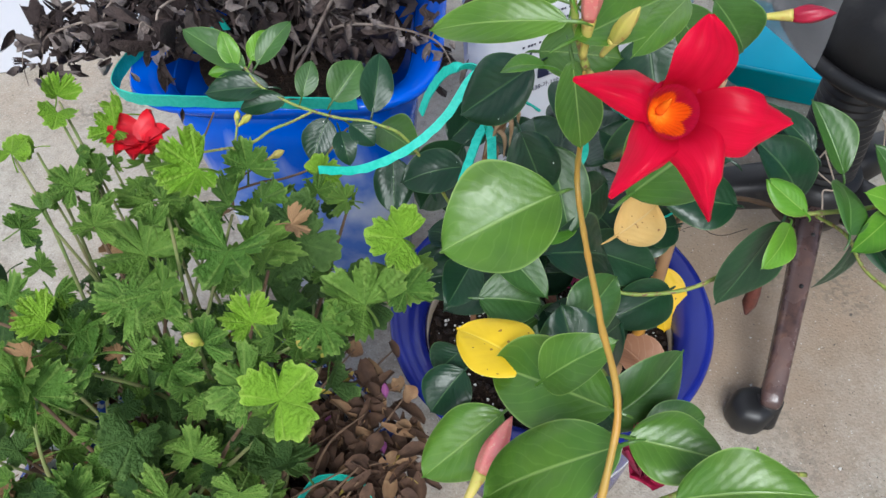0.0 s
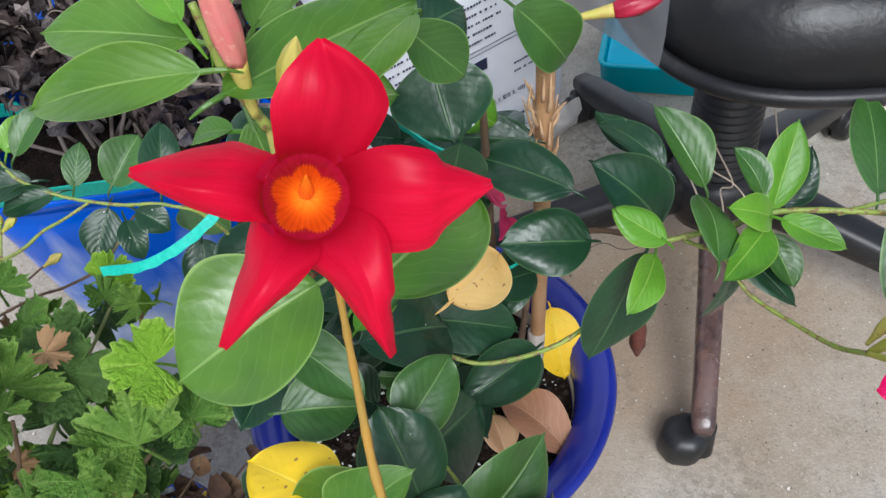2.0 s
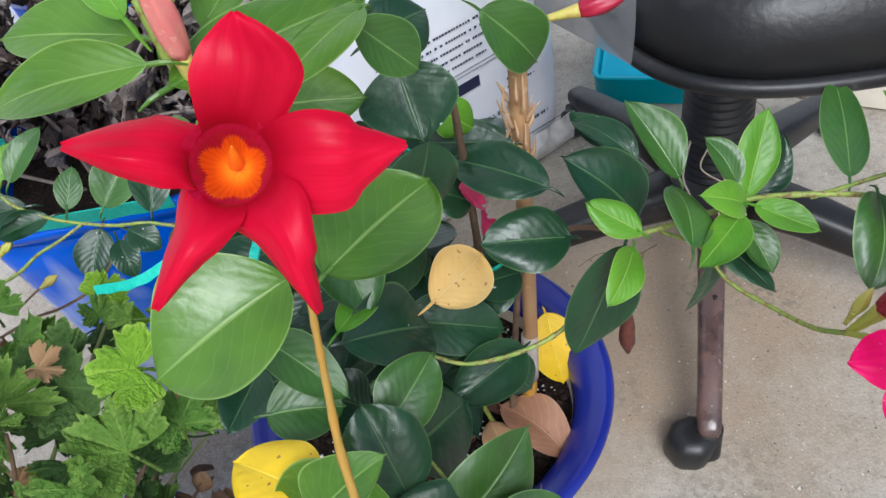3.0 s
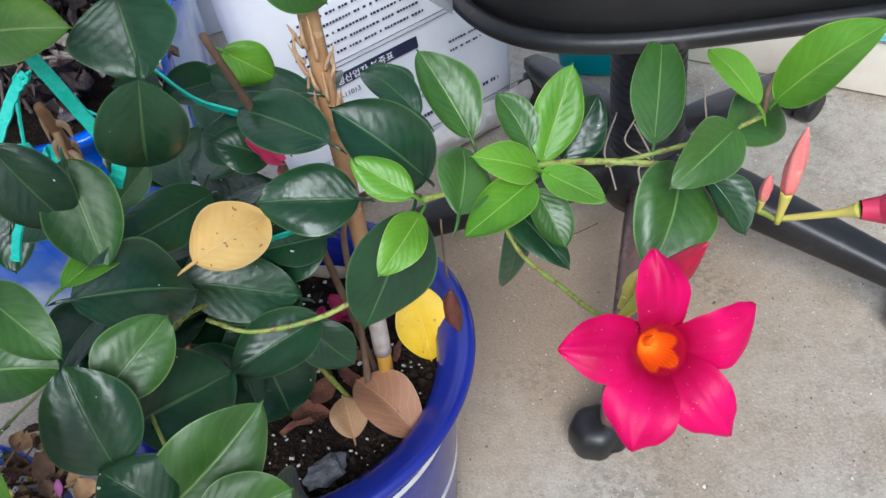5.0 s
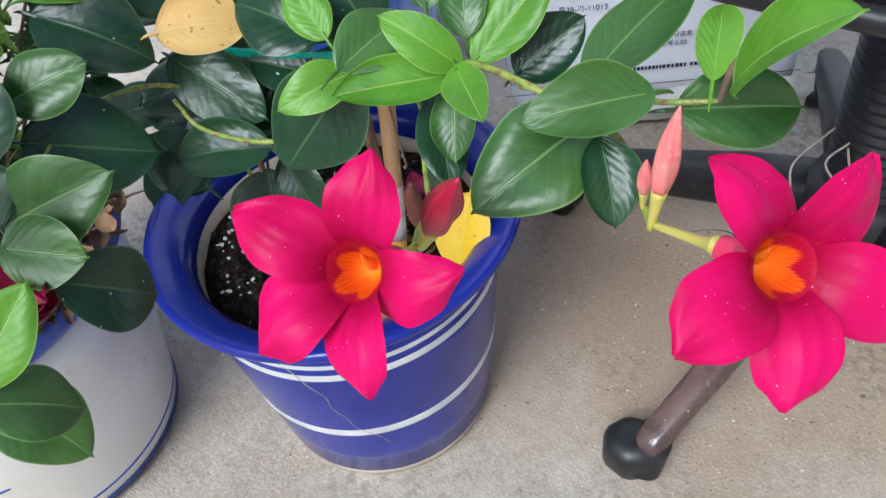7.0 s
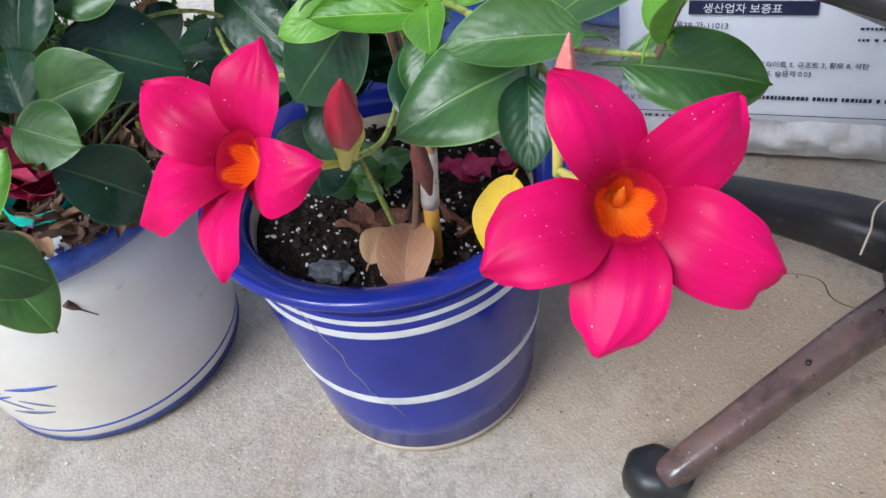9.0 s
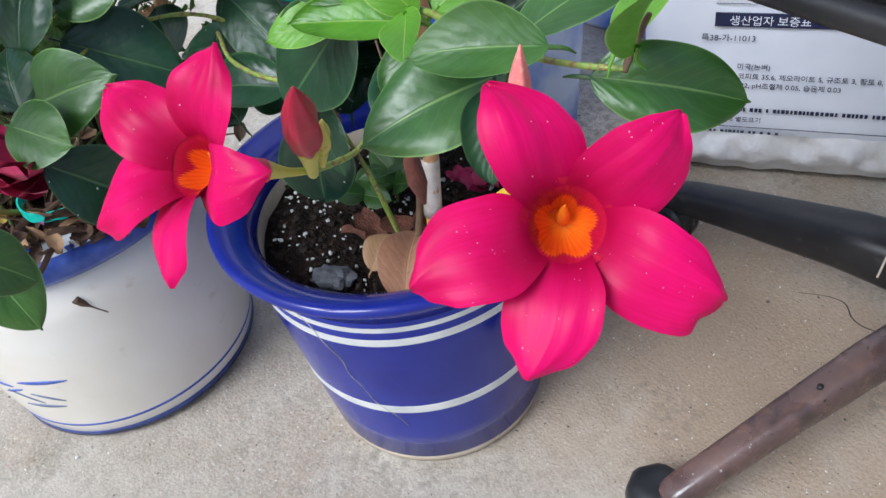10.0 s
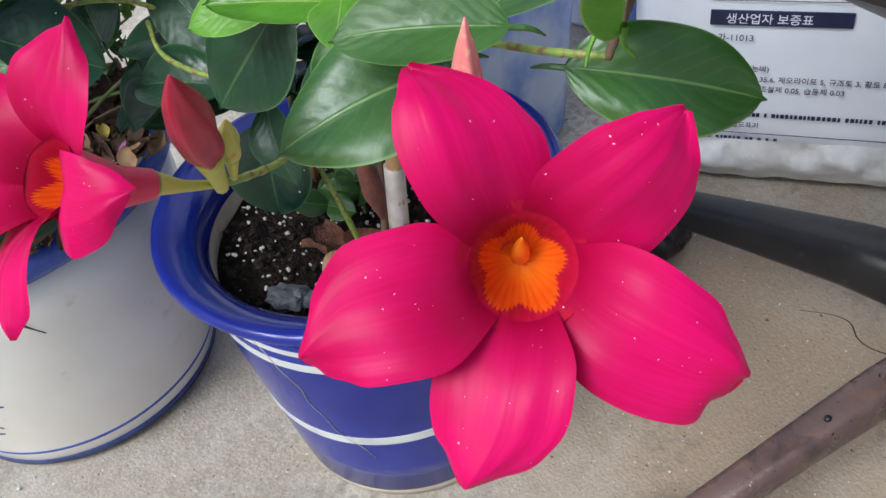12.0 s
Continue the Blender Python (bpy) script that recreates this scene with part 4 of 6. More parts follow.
    leaf(t, (0.006, -0.224, 0.500), (-0.009, -0.194, 0.547), 0.046, (0.12, -0.32, 0.94), "dark")
    leaf(t, (-0.062, -0.149, 0.558), (-0.017, -0.182, 0.537), 0.028, (0.26, -0.42, 0.87), "mid")
    leaf(t, (-0.063, -0.184, 0.535), (-0.021, -0.181, 0.529), 0.035, (0.12, -0.37, 0.92), "mid")
    leaf(t, (-0.069, -0.152, 0.534), (-0.082, -0.193, 0.538), 0.028, (0.24, -0.37, 0.90), "dark")
    leaf(t, (-0.021, -0.148, 0.550), (-0.003, -0.108, 0.533), 0.018, (0.10, -0.50, 0.86), "young")
    leaf(t, (0.046, -0.000, 0.578), (0.071, 0.004, 0.551), 0.026, (0.05, -0.75, 0.66), "young")
    leaf(t, (0.026, -0.082, 0.684), (0.056, -0.058, 0.683), 0.034, (0.27, -0.62, 0.74), "dark")
    leaf(t, (0.083, -0.011, 0.648), (0.117, -0.001, 0.598), 0.037, (-0.05, -0.60, 0.79), "mid")
    leaf(t, (0.055, -0.030, 0.524), (0.018, -0.013, 0.534), 0.033, (0.14, -0.41, 0.90), "dark")
    leaf(t, (0.085, -0.054, 0.470), (0.049, -0.073, 0.484), 0.033, (0.12, -0.51, 0.86), "dark")
    leaf(t, (0.065, -0.079, 0.441), (0.027, -0.085, 0.458), 0.035, (0.08, -0.39, 0.92), "dark")
    leaf(t, (0.023, -0.029, 0.486), (-0.002, -0.054, 0.492), 0.034, (0.09, -0.60, 0.80), "dark")
    leaf(t, (0.162, -0.063, 0.563), (0.129, -0.025, 0.572), 0.021, (0.30, -0.56, 0.83), "dark")
    leaf(t, (0.008, -0.017, 0.568), (-0.011, -0.029, 0.584), 0.028, (0.15, -0.62, 0.77), "dark")
    leaf(t, (-0.035, -0.092, 0.653), (-0.083, -0.096, 0.613), 0.040, (0.15, -0.57, 0.81), "dark")
    leaf(t, (-0.041, -0.106, 0.611), (-0.020, -0.117, 0.557), 0.035, (-0.05, -0.46, 0.89), "dark")
    leaf(t, (-0.071, -0.211, 0.489), (-0.093, -0.235, 0.471), 0.035, (0.03, -0.22, 0.98), "dark")
    leaf(t, (-0.074, -0.196, 0.491), (-0.092, -0.205, 0.473), 0.030, (0.28, -0.25, 0.93), "dark")
    leaf(t, (0.2925, -0.0980, 0.5400), (0.2695, -0.1560, 0.5270), 0.040, (0.45, -0.42, 0.80), "mid")
    leaf(t, (0.3187, -0.0800, 0.5390), (0.3604, -0.0362, 0.5236), 0.033, (0.45, -0.55, 0.70), "mid")
    leaf(t, (0.318, -0.098, 0.560), (0.2811, -0.135, 0.561), 0.026, (0.40, -0.42, 0.80), "mid")
    leaf(t, (0.035, -0.066, 0.658), (0.043, -0.097, 0.630), 0.049, (0.11, -0.62, 0.78), "dark")
    leaf(t, (0.031, -0.156, 0.739), (0.053, -0.151, 0.709), 0.021, (0.14, -0.70, 0.70), "mid")
    leaf(t, (0.005, -0.095, 0.487), (0.071, -0.090, 0.458), 0.040, (0.35, -0.45, 0.82), "dark")
    leaf(t, (0.080, -0.100, 0.447), (0.028, -0.135, 0.446), 0.036, (0.35, -0.45, 0.82), "dark")
    leaf(t, (-0.025, -0.131, 0.447), (-0.059, -0.125, 0.470), 0.040, (0.35, -0.45, 0.82), "dark")
    leaf(t, (0.033, -0.123, 0.412), (-0.016, -0.120, 0.439), 0.040, (0.35, -0.45, 0.82), "dark")
    leaf(t, (-0.1104, 0.0747, 0.4334), (-0.0779, 0.1221, 0.4405), 0.046, (0.35, -0.60, 0.72), "dark")
    leaf(t, (-0.0562, 0.0768, 0.4222), (-0.0241, 0.1139, 0.4202), 0.042, (0.35, -0.60, 0.72), "dark")
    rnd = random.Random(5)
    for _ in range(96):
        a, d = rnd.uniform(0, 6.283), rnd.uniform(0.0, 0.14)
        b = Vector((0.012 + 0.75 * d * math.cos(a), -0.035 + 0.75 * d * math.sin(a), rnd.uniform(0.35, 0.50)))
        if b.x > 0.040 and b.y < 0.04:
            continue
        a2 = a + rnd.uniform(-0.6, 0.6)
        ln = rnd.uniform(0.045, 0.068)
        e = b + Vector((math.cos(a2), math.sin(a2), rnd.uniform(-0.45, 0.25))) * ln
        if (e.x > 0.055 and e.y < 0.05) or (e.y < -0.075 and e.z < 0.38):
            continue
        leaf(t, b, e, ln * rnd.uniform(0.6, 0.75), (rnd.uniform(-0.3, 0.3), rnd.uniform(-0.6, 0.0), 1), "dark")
    flower("flower", t, (0.2640, -0.2230, 0.5555), (0.20, -0.69, 0.69), (0.936, 0.328, -0.124), 0.0435,
           [(0.98, 85, 0.68, 107, 0.63, 54, 0.02, 0.05), (0.96, 13, 0.64, 27, 0.66, -28, 0.10, 0.08), (0.99, -67, 0.73, -47, 0.70, -93, 0.06, 0.06), (0.96, -127, 0.74, -104, 0.70, -163, 0.02, 0.05), (1.05, 162, 0.74, 184, 0.71, 135, 0.0, 0.06)],
           PINK, [(0.256, -0.182, 0.522), (0.250, -0.171, 0.513)])
    flower("flower", t, (0.3928, -0.1612, 0.5632), (0.62, -0.455, 0.64), (0.681, 0.729, -0.068), 0.0430,
           [(1.01, 120, 0.80, 134, 0.66, 86, 0.03, 0.05), (0.96, 45, 0.68, 62, 0.82, 24, 0.02, 0.04), (1.07, -26, 0.72, -4, 0.97, -46, 0.07, 0.05), (1.00, -105, 0.75, -78, 0.74, -124, 0.06, 0.06), (1.06, -158, 0.84, -143, 0.80, -187, 0.05, 0.06)],
           PINK, [(0.356, -0.142, 0.539), (0.333, -0.130, 0.526)], 0.85)
    bud(t, (0.333, -0.131, 0.524), (0.3395, -0.1285, 0.5825), 0.0042, BUD_PINK)
    bud(t, (0.326, -0.123, 0.525), (0.328, -0.126, 0.553), 0.0027, BUD_PINK)
    bud(t, (0.252, -0.170, 0.512), (0.2863, -0.1810, 0.5725), 0.0066, BUD_RED)
    bud(t, (0.252, -0.165, 0.513), (0.262, -0.164, 0.540), 0.0034, CALYX)
    bud(t, (0.123, 0.011, 0.621), (0.17, 0.006, 0.629), 0.0060, BUD_RED, cal=0.42)
    return t


climber()


def trailing_climber():
    t = thing("mandevilla_plant", (-0.24, -0.21, 0.235), "trailing climber with red flower and broad light green leaves", "plant")
    stem(t, [(-0.24, -0.21, 0.230), (-0.13, -0.33, 0.38), (-0.02, -0.375, 0.54), (0.011, -0.325, 0.622), (0.003, -0.272, 0.643), (-0.003, -0.236, 0.648), (-0.009, -0.199, 0.660), (-0.010, -0.203, 0.700), (-0.012, -0.212, 0.745)], (0.0025, 0.0018, 0.0015, 0.0014), STEM_ORANGE, "stem", "orange-brown trailing stem")
    stem(t, [(-0.012, -0.212, 0.745), (-0.018, -0.214, 0.768), (-0.022, -0.210, 0.790)], (0.0018, 0.0013), STEM_GREEN)
    stem(t, [(-0.05, -0.315, 0.50), (0.02, -0.33, 0.55), (0.075, -0.315, 0.575), (0.12, -0.30, 0.55)], (0.0022, 0.0018, 0.0014), STEM_GREEN)
    leaf(t, (-0.018, -0.195, 0.648), (-0.081, -0.224, 0.629), 0.057, (0.05, -0.48, 0.88), "light")
    leaf(t, (0.011, -0.242, 0.697), (0.051, -0.203, 0.700), 0.043, (0.09, -0.35, 0.93), "light")
    leaf(t, (-0.022, -0.222, 0.776), (-0.081, -0.215, 0.766), 0.020, (0.25, -0.55, 0.80), "light")
    leaf(t, (-0.025, -0.211, 0.779), (-0.077, -0.193, 0.779), 0.020, (0.32, -0.46, 0.83), "light")
    leaf(t, (-0.019, -0.222, 0.767), (0.041, -0.146, 0.747), 0.025, (0.13, -0.69, 0.71), "light")
    leaf(t, (-0.024, -0.218, 0.789), (-0.041, -0.189, 0.796), 0.012, (0.18, -0.74, 0.65), "young")
    leaf(t, (-0.019, -0.208, 0.781), (-0.015, -0.182, 0.791), 0.011, (0.12, -0.52, 0.84), "young")
    leaf(t, (-0.014, -0.187, 0.765), (0.002, -0.151, 0.772), 0.018, (0.17, -0.54, 0.83), "light")
    leaf(t, (-0.018, -0.208, 0.746), (-0.010, -0.221, 0.703), 0.020, (0.03, -0.44, 0.90), "light")
    leaf(t, (-0.030, -0.192, 0.730), (-0.052, -0.179, 0.717), 0.011, (0.09, -0.27, 0.96), "young")
    leaf(t, (0.036, -0.158, 0.746), (0.008, -0.213, 0.755), 0.016, (0.00, -0.62, 0.78), "light")
    leaf(t, (-0.022, -0.271, 0.580), (0.014, -0.266, 0.616), 0.028, (0.08, -0.31, 0.95), "light")
    leaf(t, (0.017, -0.283, 0.575), (-0.053, -0.244, 0.553), 0.049, (-0.11, -0.43, 0.90), "light")
    leaf(t, (0.016, -0.321, 0.609), (-0.056, -0.318, 0.527), 0.046, (0.06, -0.25, 0.97), "light")
    leaf(t, (-0.043, -0.253, 0.510), (-0.094, -0.284, 0.473), 0.042, (0.11, -0.27, 0.96), "light")
    leaf(t, (0.024, -0.299, 0.576), (0.073, -0.310, 0.580), 0.036, (0.01, -0.31, 0.95), "light")
    leaf(t, (0.044, -0.335, 0.584), (0.106, -0.335, 0.602), 0.037, (-0.14, -0.16, 0.98), "light")
    leaf(t, (-0.024, -0.250, 0.559), (-0.075, -0.216, 0.549), 0.040, (0.23, -0.28, 0.93), "yellow")
    leaf(t, (-0.032, -0.082, 0.656), (0.019, -0.089, 0.658), 0.034, (0.20, -0.66, 0.73), "light")
    flower("flower", t, (0.0151, -0.2940, 0.7925), (0.192, -0.708, 0.679), (0.975, 0.059, -0.213), 0.0375,
           [(0.86, 84, 0.56, 108, 0.74, 50, -0.02, 0.06), (1.07, 4, 0.72, 22, 0.74, -26, 0.08, 0.14), (1.05, -62, 0.70, -45, 0.54, -74, 0.12, 0.20), (0.98, -119, 0.56, -102, 0.50, -136, 0.14, 0.22), (0.98, 172, 0.44, 197, 0.54, 144, 0.18, 0.22)],
           RED, [(-0.004, -0.240, 0.754), (-0.011, -0.215, 0.746)])
    bud(t, (-0.014, -0.214, 0.752), (-0.012, -0.222, 0.814), 0.0042, BUD_PINK)
    bud(t, (-0.006, -0.212, 0.752), (0.006, -0.220, 0.782), 0.0036, CALYX)
    bud(t, (-0.062, -0.308, 0.498), (-0.037, -0.266, 0.530), 0.0065, BUD_PINK)
    return t


trailing_climber()


def slender_plant():
    t = thing("shrub_cutting", (-0.06, -0.03, 0.236), "slender leafy shoot leaning over the blue square pot", "plant")
    stem(t, [(-0.06, -0.03, 0.238), (-0.08, -0.02, 0.38), (-0.13, 0.0, 0.49), (-0.161, 0.004, 0.514), (-0.191, 0.005, 0.518), (-0.214, 0.008, 0.522), (-0.236, 0.012, 0.528), (-0.260, 0.020, 0.538), (-0.272, 0.030, 0.548)], (0.0014, 0.0013, 0.0012, 0.0012), STEM_GREEN)
    stem(t, [(-0.214, 0.008, 0.522), (-0.232, -0.001, 0.517), (-0.248, -0.007, 0.513), (-0.260, -0.015, 0.508), (-0.272, -0.020, 0.505), (-0.286, -0.022, 0.504), (-0.310, -0.027, 0.502)], (0.0011, 0.0014, 0.0010), STEM_GREEN)
    stem(t, [(-0.276, -0.002, 0.520), (-0.277, -0.015, 0.509), (-0.279, -0.030, 0.496), (-0.284, -0.047, 0.482)], (0.0010, 0.0009), STEM_GREEN)
    stem(t, [(-0.290, -0.050, 0.476), (-0.256, -0.041, 0.485), (-0.234, -0.036, 0.487), (-0.208, -0.025, 0.494), (-0.185, 0.0, 0.512)], (0.0011, 0.0010), STEM_BROWN)
    stem(t, [(-0.270, -0.038, 0.489), (-0.254, -0.028, 0.496), (-0.246, -0.024, 0.499)], (0.0008, 0.0008), STEM_BROWN)
    stem(t, [(-0.296, 0.0, 0.524), (-0.304, -0.018, 0.510), (-0.314, -0.029, 0.501)], (0.0008, 0.0007), STEM_BROWN)
    bud(t, (-0.249, -0.026, 0.498), (-0.236, -0.019, 0.502), 0.0032, CALYX)
    bud(t, (-0.276, -0.006, 0.515), (-0.264, 0.002, 0.523), 0.0030, CALYX)
    bud(t, (-0.278, -0.004, 0.514), (-0.277, 0.004, 0.524), 0.0026, CALYX)
    leaf(t, (-0.272, 0.029, 0.547), (-0.327, 0.052, 0.571), 0.026, (0.35, -0.45, 0.82), "mid")
    leaf(t, (-0.280, 0.030, 0.548), (-0.291, 0.046, 0.572), 0.016, (0.25, -0.60, 0.76), "young")
    leaf(t, (-0.262, 0.033, 0.549), (-0.236, 0.063, 0.572), 0.019, (0.10, -0.60, 0.79), "mid")
    leaf(t, (-0.267, 0.035, 0.551), (-0.256, 0.055, 0.568), 0.017, (0.35, -0.50, 0.80), "young")
    leaf(t, (-0.282, 0.027, 0.546), (-0.303, 0.024, 0.545), 0.010, (0.25, -0.50, 0.83), "young")
    leaf(t, (-0.252, 0.020, 0.536), (-0.306, 0.012, 0.535), 0.026, (0.30, -0.45, 0.83), "dark")
    leaf(t, (-0.237, 0.013, 0.529), (-0.276, 0.004, 0.525), 0.020, (0.20, -0.55, 0.80), "dark")
    leaf(t, (-0.224, 0.016, 0.530), (-0.217, 0.040, 0.550), 0.018, (0.35, -0.50, 0.80), "mid")
    leaf(t, (-0.198, 0.015, 0.528), (-0.176, 0.042, 0.549), 0.030, (0.25, -0.55, 0.80), "mid")
    leaf(t, (-0.165, 0.011, 0.520), (-0.161, 0.049, 0.553), 0.027, (0.35, -0.50, 0.80), "dark")
    leaf(t, (-0.202, 0.004, 0.518), (-0.214, -0.024, 0.496), 0.027, (0.30, -0.50, 0.82), "dark")
    leaf(t, (-0.191, -0.003, 0.511), (-0.181, -0.024, 0.492), 0.019, (0.20, -0.50, 0.83), "dark")
    leaf(t, (-0.183, 0.002, 0.515), (-0.161, -0.009, 0.503), 0.020, (0.25, -0.45, 0.85), "dark")
    leaf(t, (-0.171, 0.050, 0.471), (-0.130, 0.013, 0.476), 0.034, (0.26, -0.53, 0.81), "mid")
    leaf(t, (-0.152, 0.009, 0.472), (-0.147, -0.032, 0.444), 0.034, (0.08, -0.44, 0.89), "dark")
    leaf(t, (-0.092, 0.027, 0.473), (-0.135, 0.007, 0.408), 0.051, (0.19, -0.14, 0.97), "dark")
    leaf(t, (-0.063, -0.003, 0.400), (-0.082, 0.019, 0.445), 0.045, (0.23, -0.43, 0.88), "dark")
    return t


slender_plant()


# ---- in and on the pots ----
def pot_contents():
    scatter(230, 0.0030, 0.117, (-0.006, -0.001, 0.2385), PERLITE, "perlite", bed, "white perlite grains", 0.8, 2)
    scatter(420, 0.0055, 0.120, (-0.006, -0.001, 0.2375), BARK, "soil_crumb", bed, "dark bark crumbs", 0.6, 7)
    for ob in bed.children:
        ob.matrix_parent_inverse = Matrix.Translation(bed.location).inverted()
    stake = thing("bamboo_stake", (0.078, -0.02, 0.225), "weathered bamboo stake with white tape and peeling husk", "stake")
    line = [Vector((0.078, -0.022, 0.225)), Vector((0.0848, -0.021, 0.300)), Vector((0.090, -0.016, 0.36)), Vector((0.100, 0.0, 0.556)), Vector((0.110, 0.012, 0.80))]
    held(part("lower_cane", tube([line[0], line[1]], (0.0062, 0.0060), 12), BAMBOO_GOLD, None, "golden lower cane"), stake)
    held(part("tape_wrap", tube([(0.0845, -0.021, 0.297), (0.0885, -0.017, 0.350)], (0.0072, 0.0070), 12), TAPE_WHITE, None, "white tape wrapped on the cane"), stake)
    held(part("upper_cane", tube([line[1], line[2], line[3], line[4]], (0.0060, 0.0058, 0.0062, 0.0058), 12, 24, True, None, 0.10), BAMBOO, None, "dull brown upper cane"), stake)
    rnd = random.Random(3)
    for k in range(20):
        a = 1.9 * k
        p = Vector((0.0985, -0.003, 0.520 + 0.0030 * k))
        q = Vector((math.cos(a), math.sin(a), 0))
        pts = [p + q * 0.0055, p + q * (0.007 + 0.003 * rnd.random()) + Vector((0, 0, 0.008)), p + q * (0.006 + 0.009 * rnd.random()) + Vector((0.004 * (rnd.random() - 0.5), 0, 0.014 + 0.016 * rnd.random()))]
        held(part("husk", tube(pts, (0.0012, 0.0015, 0.0003), 5, 8), PAPER_HUSK, None, "torn papery husk"), stake)
    fallen = (((0.106, -0.074, 0.250), (0.055, -0.022, 0.266), 0.044, (0.35, -0.35, 0.87), "brown"), ((0.053, -0.070, 0.249), (0.044, -0.036, 0.262), 0.029, (0.3, -0.5, 0.8), "tan"),
              ((0.108, 0.046, 0.296), (0.116, 0.001, 0.243), 0.044, (0.25, -0.75, 0.62), "yellow"))
    words = {"brown": "dry brown curled fallen leaf on soil", "tan": "small tan withered fallen leaf on soil", "yellow": "yellow spotted fallen leaf against the rim"}
    for b, e, w, f, k in fallen:
        t = thing("fallen_leaf", b, words[k], "leaf")
        leaf(t, b, e, w, f, k, 0.006, 0.08 if k == "yellow" else 0.5, 0.02 if k == "yellow" else 0.16, "blade")
    petals = (((0.040, 0.060, 0.250), 0.030, 0.0), ((0.012, 0.056, 0.246), 0.018, 1.4), ((0.048, 0.092, 0.246), 0.020, 2.6))
    for p, s, a in petals:
        t = thing("fallen_flower", p, "crumpled dark magenta fallen flower on soil", "flower", "fallen flowers")
        for k in range(5):
            an = a + k * 1.257
            d = Vector((math.cos(an), math.sin(an), 0.45))
            ob = crumpled(s * 0.9, s * 0.62, MAGENTA, "petal", k + int(10 * a))
            ob.parent = t
            ob.matrix_basis = Matrix.Translation(d * s * 0.35) @ d.to_track_quat("X", "Z").to_matrix().to_4x4()
    peb = bmesh.new()
    bmesh.ops.create_icosphere(peb, subdivisions=3, radius=1)
    for v in peb.verts:
        v.co *= 1 + 0.40 * noise.noise(v.co * 2.1)
        v.co = Vector((v.co.x * 0.018, v.co.y * 0.011, v.co.z * 0.008))
    st = tagged(part("pebble", peb, SLATE, smooth=False), "dark slate grey pebble lying on soil", "pebble")
    st.matrix_world = pose(0.030, -0.094, 0.243, 5, 4, 35)
    for (x, y), a in (((-0.024, -0.022), 0.3), ((-0.016, 0.004), 2.0), ((-0.034, 0.014), 1.1)):
        t = thing("seedling", (x, y, 0.238), "small dark green seedling sprouting in the pot", "seedling", "seedlings")
        b = Vector((x, y, 0.256))
        stem(t, [(x, y, 0.236), (x + 0.001, y, 0.248), b], (0.0012, 0.0010), STEM_GREEN)
        for k in range(3):
            an = a + 2.1 * k
            leaf(t, b, b + Vector((0.030 * math.cos(an), 0.030 * math.sin(an), 0.004 + 0.008 * k)), 0.021, (0.4, -0.5, 0.8), "mid", 0)
    for k, (x, y, s) in enumerate(((0.010, -0.040, 0.024), (0.022, -0.020, 0.020), (0.045, -0.012, 0.020), (0.004, -0.055, 0.018), (0.030, 0.004, 0.018), (0.060, 0.020, 0.022), (0.085, 0.018, 0.020), (-0.002, 0.030, 0.016))):
        b = crumpled(s * 1.6, s, BARK_RED, "bark_chip", 40 + k)
        tagged(b, "reddish brown bark chip on the soil", "bark chip", "bark chips")
        b.matrix_world = pose(x, y, 0.247, 20 * k, 15, 70 * k)


def crumpled(length, width, mat, name, seed, nu=7, nv=6):
    """A small dry curled flake."""
    bm = bmesh.new()
    g = []
    for i in range(nu + 1):
        u = i / nu
        row = []
        for j in range(nv + 1):
            v = 2 * j / nv - 1
            w = width / 2 * math.sin(math.pi * (0.12 + 0.86 * u)) ** 0.7
            h = 0.22 * width * (v * v) + 0.16 * width * noise.noise((u * 3 + seed * 1.7, v * 1.8, seed)) + 0.12 * length * math.sin(3 * u + seed)
            row.append(bm.verts.new((u * length - length / 2, w * v, h)))
        g.append(row)
    for p, q in zip(g, g[1:]):
        for j in range(nv):
            bm.faces.new((p[j], p[j + 1], q[j + 1], q[j]))
    return part(name, bm, mat)


BARK = worn("bark_crumb", (0.024, 0.012, 0.008), (0.010, 0.006, 0.004), 200.0, 0.9, 0.5, 0.001, 4)
BARK_RED = worn("bark_red", (0.21, 0.085, 0.048), (0.12, 0.045, 0.028), 120.0, 0.85, 0.6, 0.002, 4)
TAPE_WHITE = worn("tape_white", (0.50, 0.45, 0.41), (0.36, 0.30, 0.26), 80.0, 0.45, 0.2, 0.0006, 4)
MAGENTA = worn("withered_magenta", (0.26, 0.010, 0.06), (0.40, 0.016, 0.10), 120.0, 0.55, 0.4, 0.001, 4)
SLATE = worn("slate", (0.055, 0.058, 0.070), (0.12, 0.125, 0.14), 120.0, 0.6, 0.6, 0.001, 4)
DEAD_RED = worn("dead_bract", (0.12, 0.030, 0.018), (0.07, 0.018, 0.012), 120.0, 0.7, 0.5, 0.001, 4)
TEAL = worn("teal_tape", (0.03, 0.50, 0.38), (0.06, 0.58, 0.46), 260.0, 0.5, 0.5, 0.0008, 3)
pot_contents()


def glaze_crack():
    """The fine crack that runs down the blue pot."""
    pts = []
    for k in range(26):
        u = k / 25
        z = 0.235 - 0.155 * u
        a = radians(-73.5 + 27 * u + 2.2 * math.sin(7 * u) + 0.7 * math.sin(23 * u))
        r = 0.127 + (z - 0.13) * (0.1286 if z > 0.13 else 0.1286) - (max(0.0, z - 0.20) * 0.045) + 0.0004
        pts.append((r * math.cos(a), r * math.sin(a), z))
    part("crack", tube(pts, (0.0005, 0.0004, 0.0003), 5, 60), CRACK, POT, "fine pale hairline crack")


